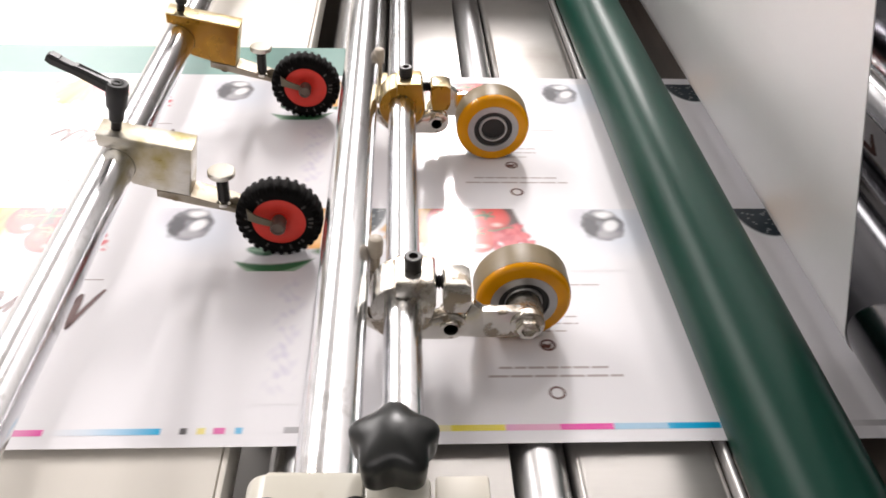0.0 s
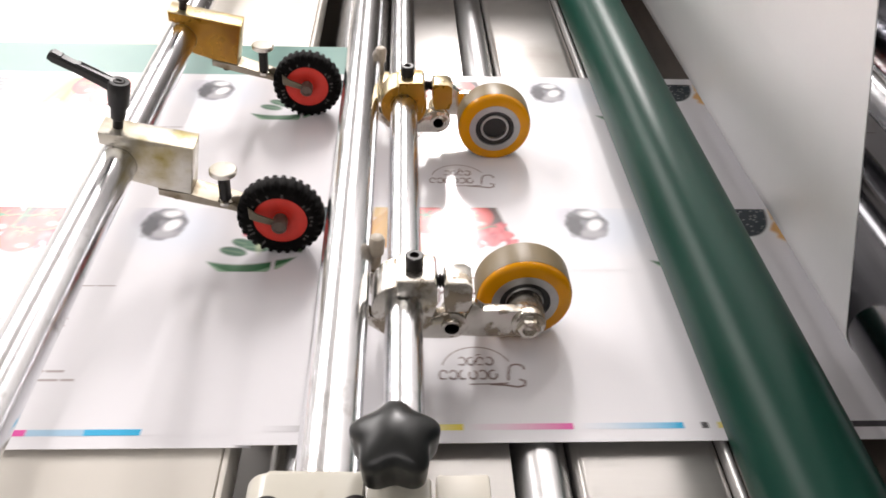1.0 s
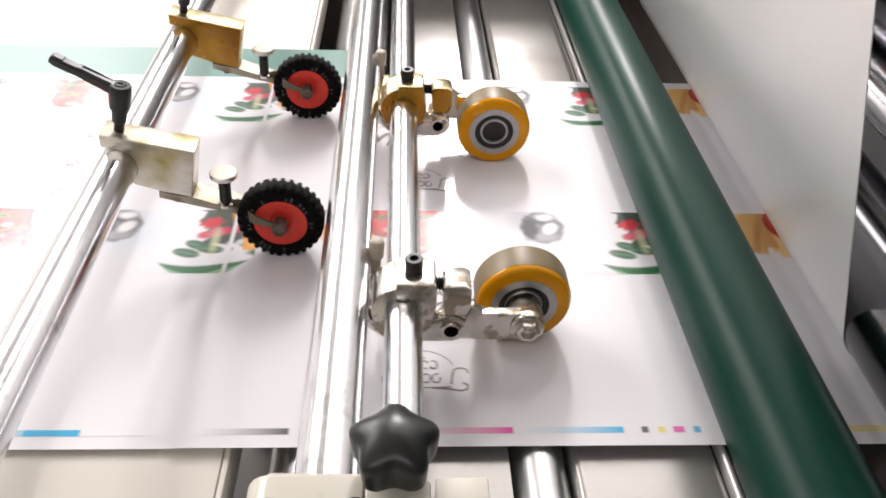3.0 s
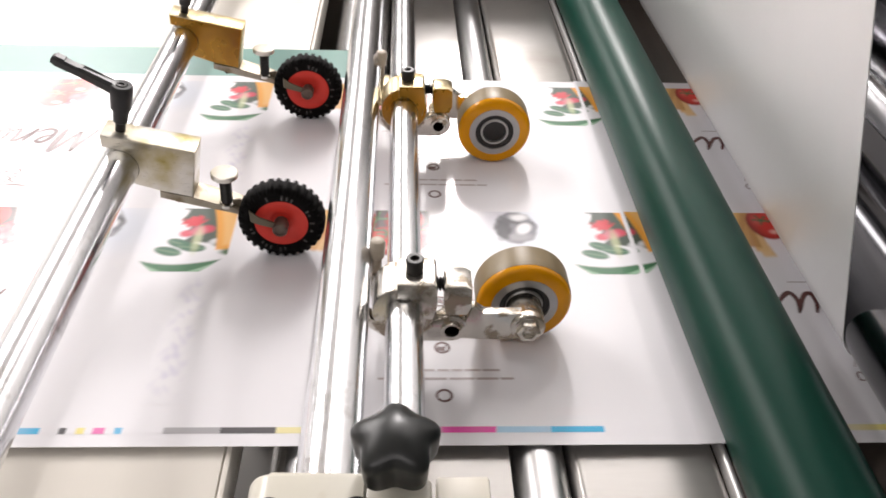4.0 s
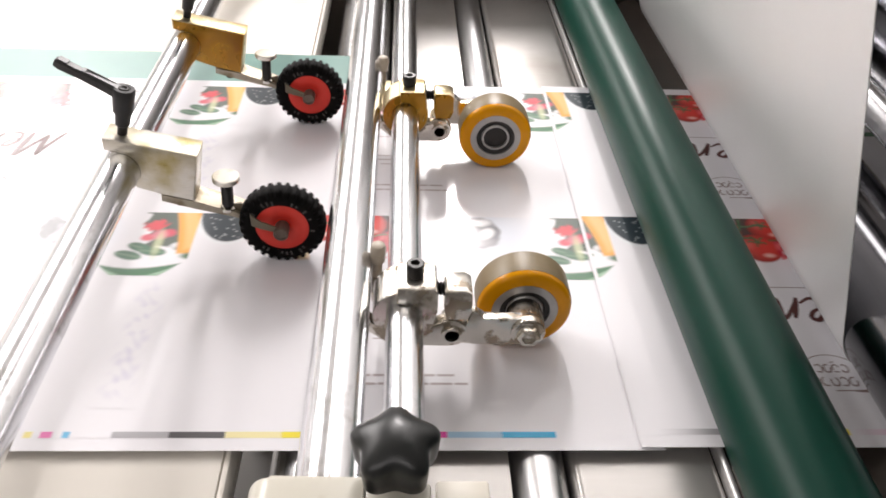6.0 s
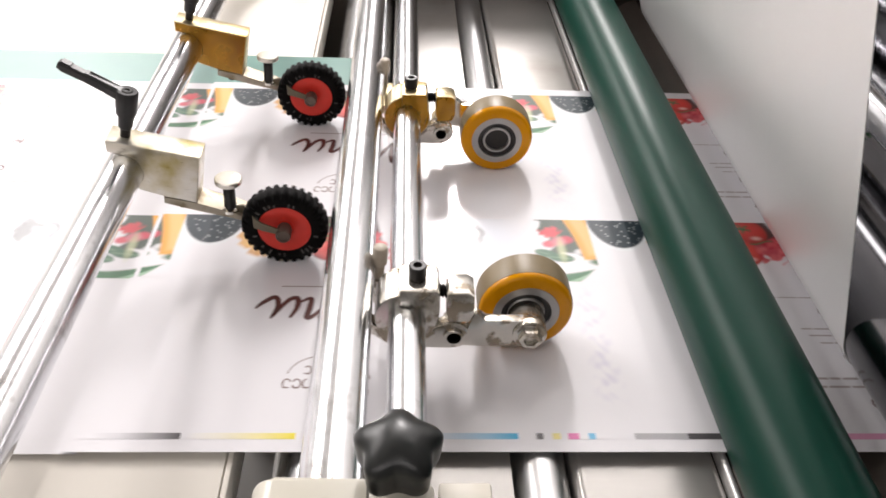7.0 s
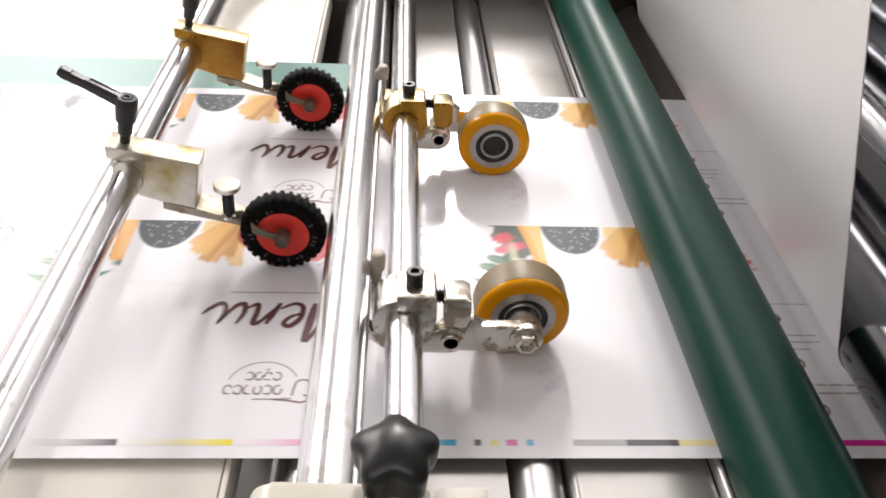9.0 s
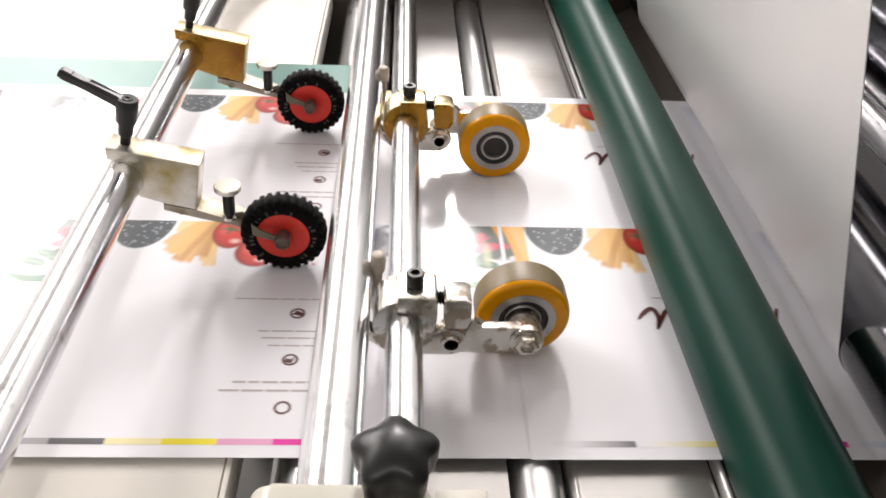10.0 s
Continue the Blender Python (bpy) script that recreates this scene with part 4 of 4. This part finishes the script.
def word_mesh(height, width):
    """The word Menu in slanted brush letters, turned half round."""
    bm = B()
    strokes = [([(0.02, 0.0), (0.10, 0.45), (0.17, 1.0)], 0.05, 0.09), ([(0.17, 1.0), (0.20, 0.55), (0.22, 0.12)], 0.06, 0.13), ([(0.22, 0.12), (0.33, 0.6), (0.42, 1.02)], 0.05, 0.09), ([(0.45, 1.02), (0.44, 0.5), (0.44, 0.02)], 0.07, 0.14),
               ([(0.54, 0.28), (0.66, 0.40), (0.70, 0.56), (0.63, 0.62), (0.55, 0.42), (0.56, 0.12), (0.66, 0.04), (0.78, 0.18)], 0.04, 0.10),
               ([(0.80, 0.02), (0.84, 0.30), (0.88, 0.58)], 0.06, 0.10), ([(0.83, 0.14), (0.94, 0.50), (1.01, 0.56), (1.01, 0.30), (1.03, 0.06), (1.12, 0.16)], 0.04, 0.10),
               ([(1.18, 0.58), (1.14, 0.30), (1.17, 0.06), (1.26, 0.14), (1.36, 0.56)], 0.04, 0.10), ([(1.37, 0.60), (1.34, 0.26), (1.40, 0.04), (1.50, 0.18), (1.56, 0.34)], 0.03, 0.10)]
    for pts, w0, w1 in strokes:
        brush(bm, [(-(x + 0.07 * y) / 1.60 * width, -y * height) for x, y in pts], w0 * height * 1.0, w1 * height * 1.08)
    return finish("word", bm, M_BROWN, False)


def text_bar_mesh(x0, x1, y, h, seed):
    """A line of small writing, kept as plain bars."""
    rnd = random.Random(seed)
    bm = B()
    x = x0
    while x < x1 - 0.002:
        w = min(rnd.uniform(0.006, 0.016), x1 - x)
        flat(bm, [(x, y - h / 2), (x + w, y - h / 2), (x + w, y + h / 2), (x, y + h / 2)])
        x += w + 0.0013
    return finish("text_line", bm, M_PALEINK, False)


def icon_mesh(y, kind):
    bm = B()
    n, ro, ri = 40, 0.0052, 0.0036
    for i in range(n):
        a, b = 2 * math.pi * i / n, 2 * math.pi * (i + 1) / n
        flat(bm, [(ro * math.cos(a), y + ro * math.sin(a)), (ro * math.cos(b), y + ro * math.sin(b)), (ri * math.cos(b), y + ri * math.sin(b)), (ri * math.cos(a), y + ri * math.sin(a))])
    if kind == 1:
        flat(bm, [(-0.0034, y - 0.001), (0.0030, y - 0.0028), (0.0036, y + 0.0005), (-0.001, y + 0.0032)])
    if kind == 2:
        flat(bm, [(-0.0036, y - 0.0022), (0.0012, y - 0.0034), (0.0030, y + 0.0030), (0.0004, y + 0.0004), (-0.0030, y + 0.0014)])
    return finish("round_icon", bm, M_BROWN, False)


def logo_mesh():
    """A round badge of two rows of strokes under an arch, with a hooked swash, as plain shapes."""
    bm = B()
    cx, cy = -0.3400, 0.0545
    ribbon(bm, [(cx + 0.0215 * math.cos(radians(a)), cy + 0.0195 * math.sin(radians(a))) for a in range(22, 172, 5)], 0.0007)
    ribbon(bm, [(cx + 0.0005, cy + 0.0125), (cx + 0.0030, cy + 0.0135)], 0.0009)
    for row_y, x0, count, w, hgt in ((0.0620, -0.3515, 4, 0.0056, 0.0066), (0.0508, -0.3635, 6, 0.0060, 0.0072)):
        for q in range(count):
            mx, a0 = x0 + (q + 0.5) * w, (20, 200, 95, 140, 260, 60)[(q + count) % 6]
            span = (250, 330, 190, 300)[q % 4]
            ribbon(bm, [(mx + w * 0.40 * math.cos(radians(a0 + g)), row_y + hgt / 2 * math.sin(radians(a0 + g))) for g in range(0, span, 15)], 0.0011)
            ribbon(bm, [(mx - w * 0.42, row_y - hgt * 0.42), (mx + w * 0.30, row_y - hgt * 0.46)], 0.0010)
    hook = [(-0.3155 + 0.0045 * math.cos(radians(a)), 0.0560 + 0.0032 * math.sin(radians(a))) for a in range(-20, 200, 20)] + [(-0.3210, 0.0510), (-0.3215, 0.0460)]
    ribbon(bm, hook, 0.0013)
    ribbon(bm, [(-0.3450, 0.0432), (-0.3300, 0.0434), (-0.3215, 0.0440)], 0.0009)
    ribbon(bm, [(-0.3330, 0.0432), (-0.3240, 0.0424), (-0.3160, 0.0408), (-0.3120, 0.0420), (-0.3115, 0.0455), (-0.3145, 0.0470)], 0.0015)
    return finish("logo_badge", bm, M_GREY, False)


def build_sheet():
    """Origin where the row of icons stands along the sheet, on its near edge; the sheet travels towards +x."""
    s = thing("printed_sheet", pose(0, SHEET_Y0, 0), "white coated sheet printed with four menu leaflets", "printed sheet", "printed sheets")
    part("paper", box(B(), TAIL, LEAD, 0.0, SHEET_W, -0.0002, 0.0), M_PAPER, s, smooth=False)
    pics, menu, rule, logo = food_picture(), word_mesh(0.038, 0.1045), finish("rule", flat(B(), [(-0.377, 0.1405), (-0.294, 0.1405), (-0.294, 0.1413), (-0.377, 0.1413)]), M_GREY, False), logo_mesh()
    lines = [text_bar_mesh(a, b, y, h, k) for k, (a, b, y, h) in enumerate(((-0.044, 0.044, 0.1345, 0.0011), (-0.024, 0.023, 0.1025, 0.0013), (-0.021, 0.023, 0.0960, 0.0013), (-0.016, 0.014, 0.0890, 0.0012), (-0.033, 0.035, 0.0570, 0.0018), (-0.040, 0.043, 0.0500, 0.0018)))]
    blotch_mesh = blotch_print()
    icons = [icon_mesh(y, k) for y, k in ((0.120, 1), (0.0763, 2), (0.0365, 0))]
    for row in (0.0, 0.2112):
        def put(name, me, y=0.0, x=0.0, up=1.0):
            o = part(name, me, None, s)
            o.location = (x, row + y, RAISE * up)
        put("food_picture", pics, 0.2245)
        put("word", menu, 0.1308, -0.2885, 2)
        put("rule", rule)
        put("violet_blotches", blotch_mesh, 0.0, -0.166)
        put("logo_badge", logo, 0.0, -0.003)
        for me in lines:
            put("text_line", me)
        for me in icons:
            put("round_icon", me)
    o = part("colour_bar", colour_bar(), None, s)
    o.location = (0, 0, RAISE)
    return s


# where the icons of each sheet stand at the start
STARTS = (0.718, 0.093, -0.532, -1.157, -1.776, -2.401, -3.026)
TILT = math.degrees(0.0016 / (LEAD - TAIL))
first = build_sheet()
sheets = [first] + [copy_thing(first, pose(0, SHEET_Y0, 0)) for _ in STARTS[1:]]


def motions():
    """Sheets glide to the roller; wheels and the green roller turn with them."""
    for k, (s, x0) in enumerate(zip(sheets, STARTS)):
        dy = 0.0008 * math.sin(k * 2.3)
        rows = [(t, pose(x0 + SPEED * t, SHEET_Y0 + dy, 0.0004, 0, TILT, 0.12 * math.sin(k * 1.7))) for t in (0.0, 5.0, 10.0)]
        walk(s, rows)
        for curve in s.animation_data.action.layers[0].strips[0].channelbag(s.animation_data.action_slot).fcurves:
            for key in curve.keyframe_points:
                key.interpolation = "LINEAR"
    turns = [0.1 * i for i in range(101)]
    for w, r in [(w, 0.0303) for w in rubber_wheels] + [(w, 0.0304) for w in amber_wheels]:
        at = w.location.copy()
        walk(w, [(t, pose(at.x, at.y, at.z, 0, -math.degrees(SPEED * t / r), 0)) for t in turns])
    at = green_roller.matrix_world.translation.copy()
    walk(green_roller, [(t, pose(at.x, at.y, at.z, 0, -math.degrees(SPEED * t / 0.030), 0)) for t in turns])


motions()
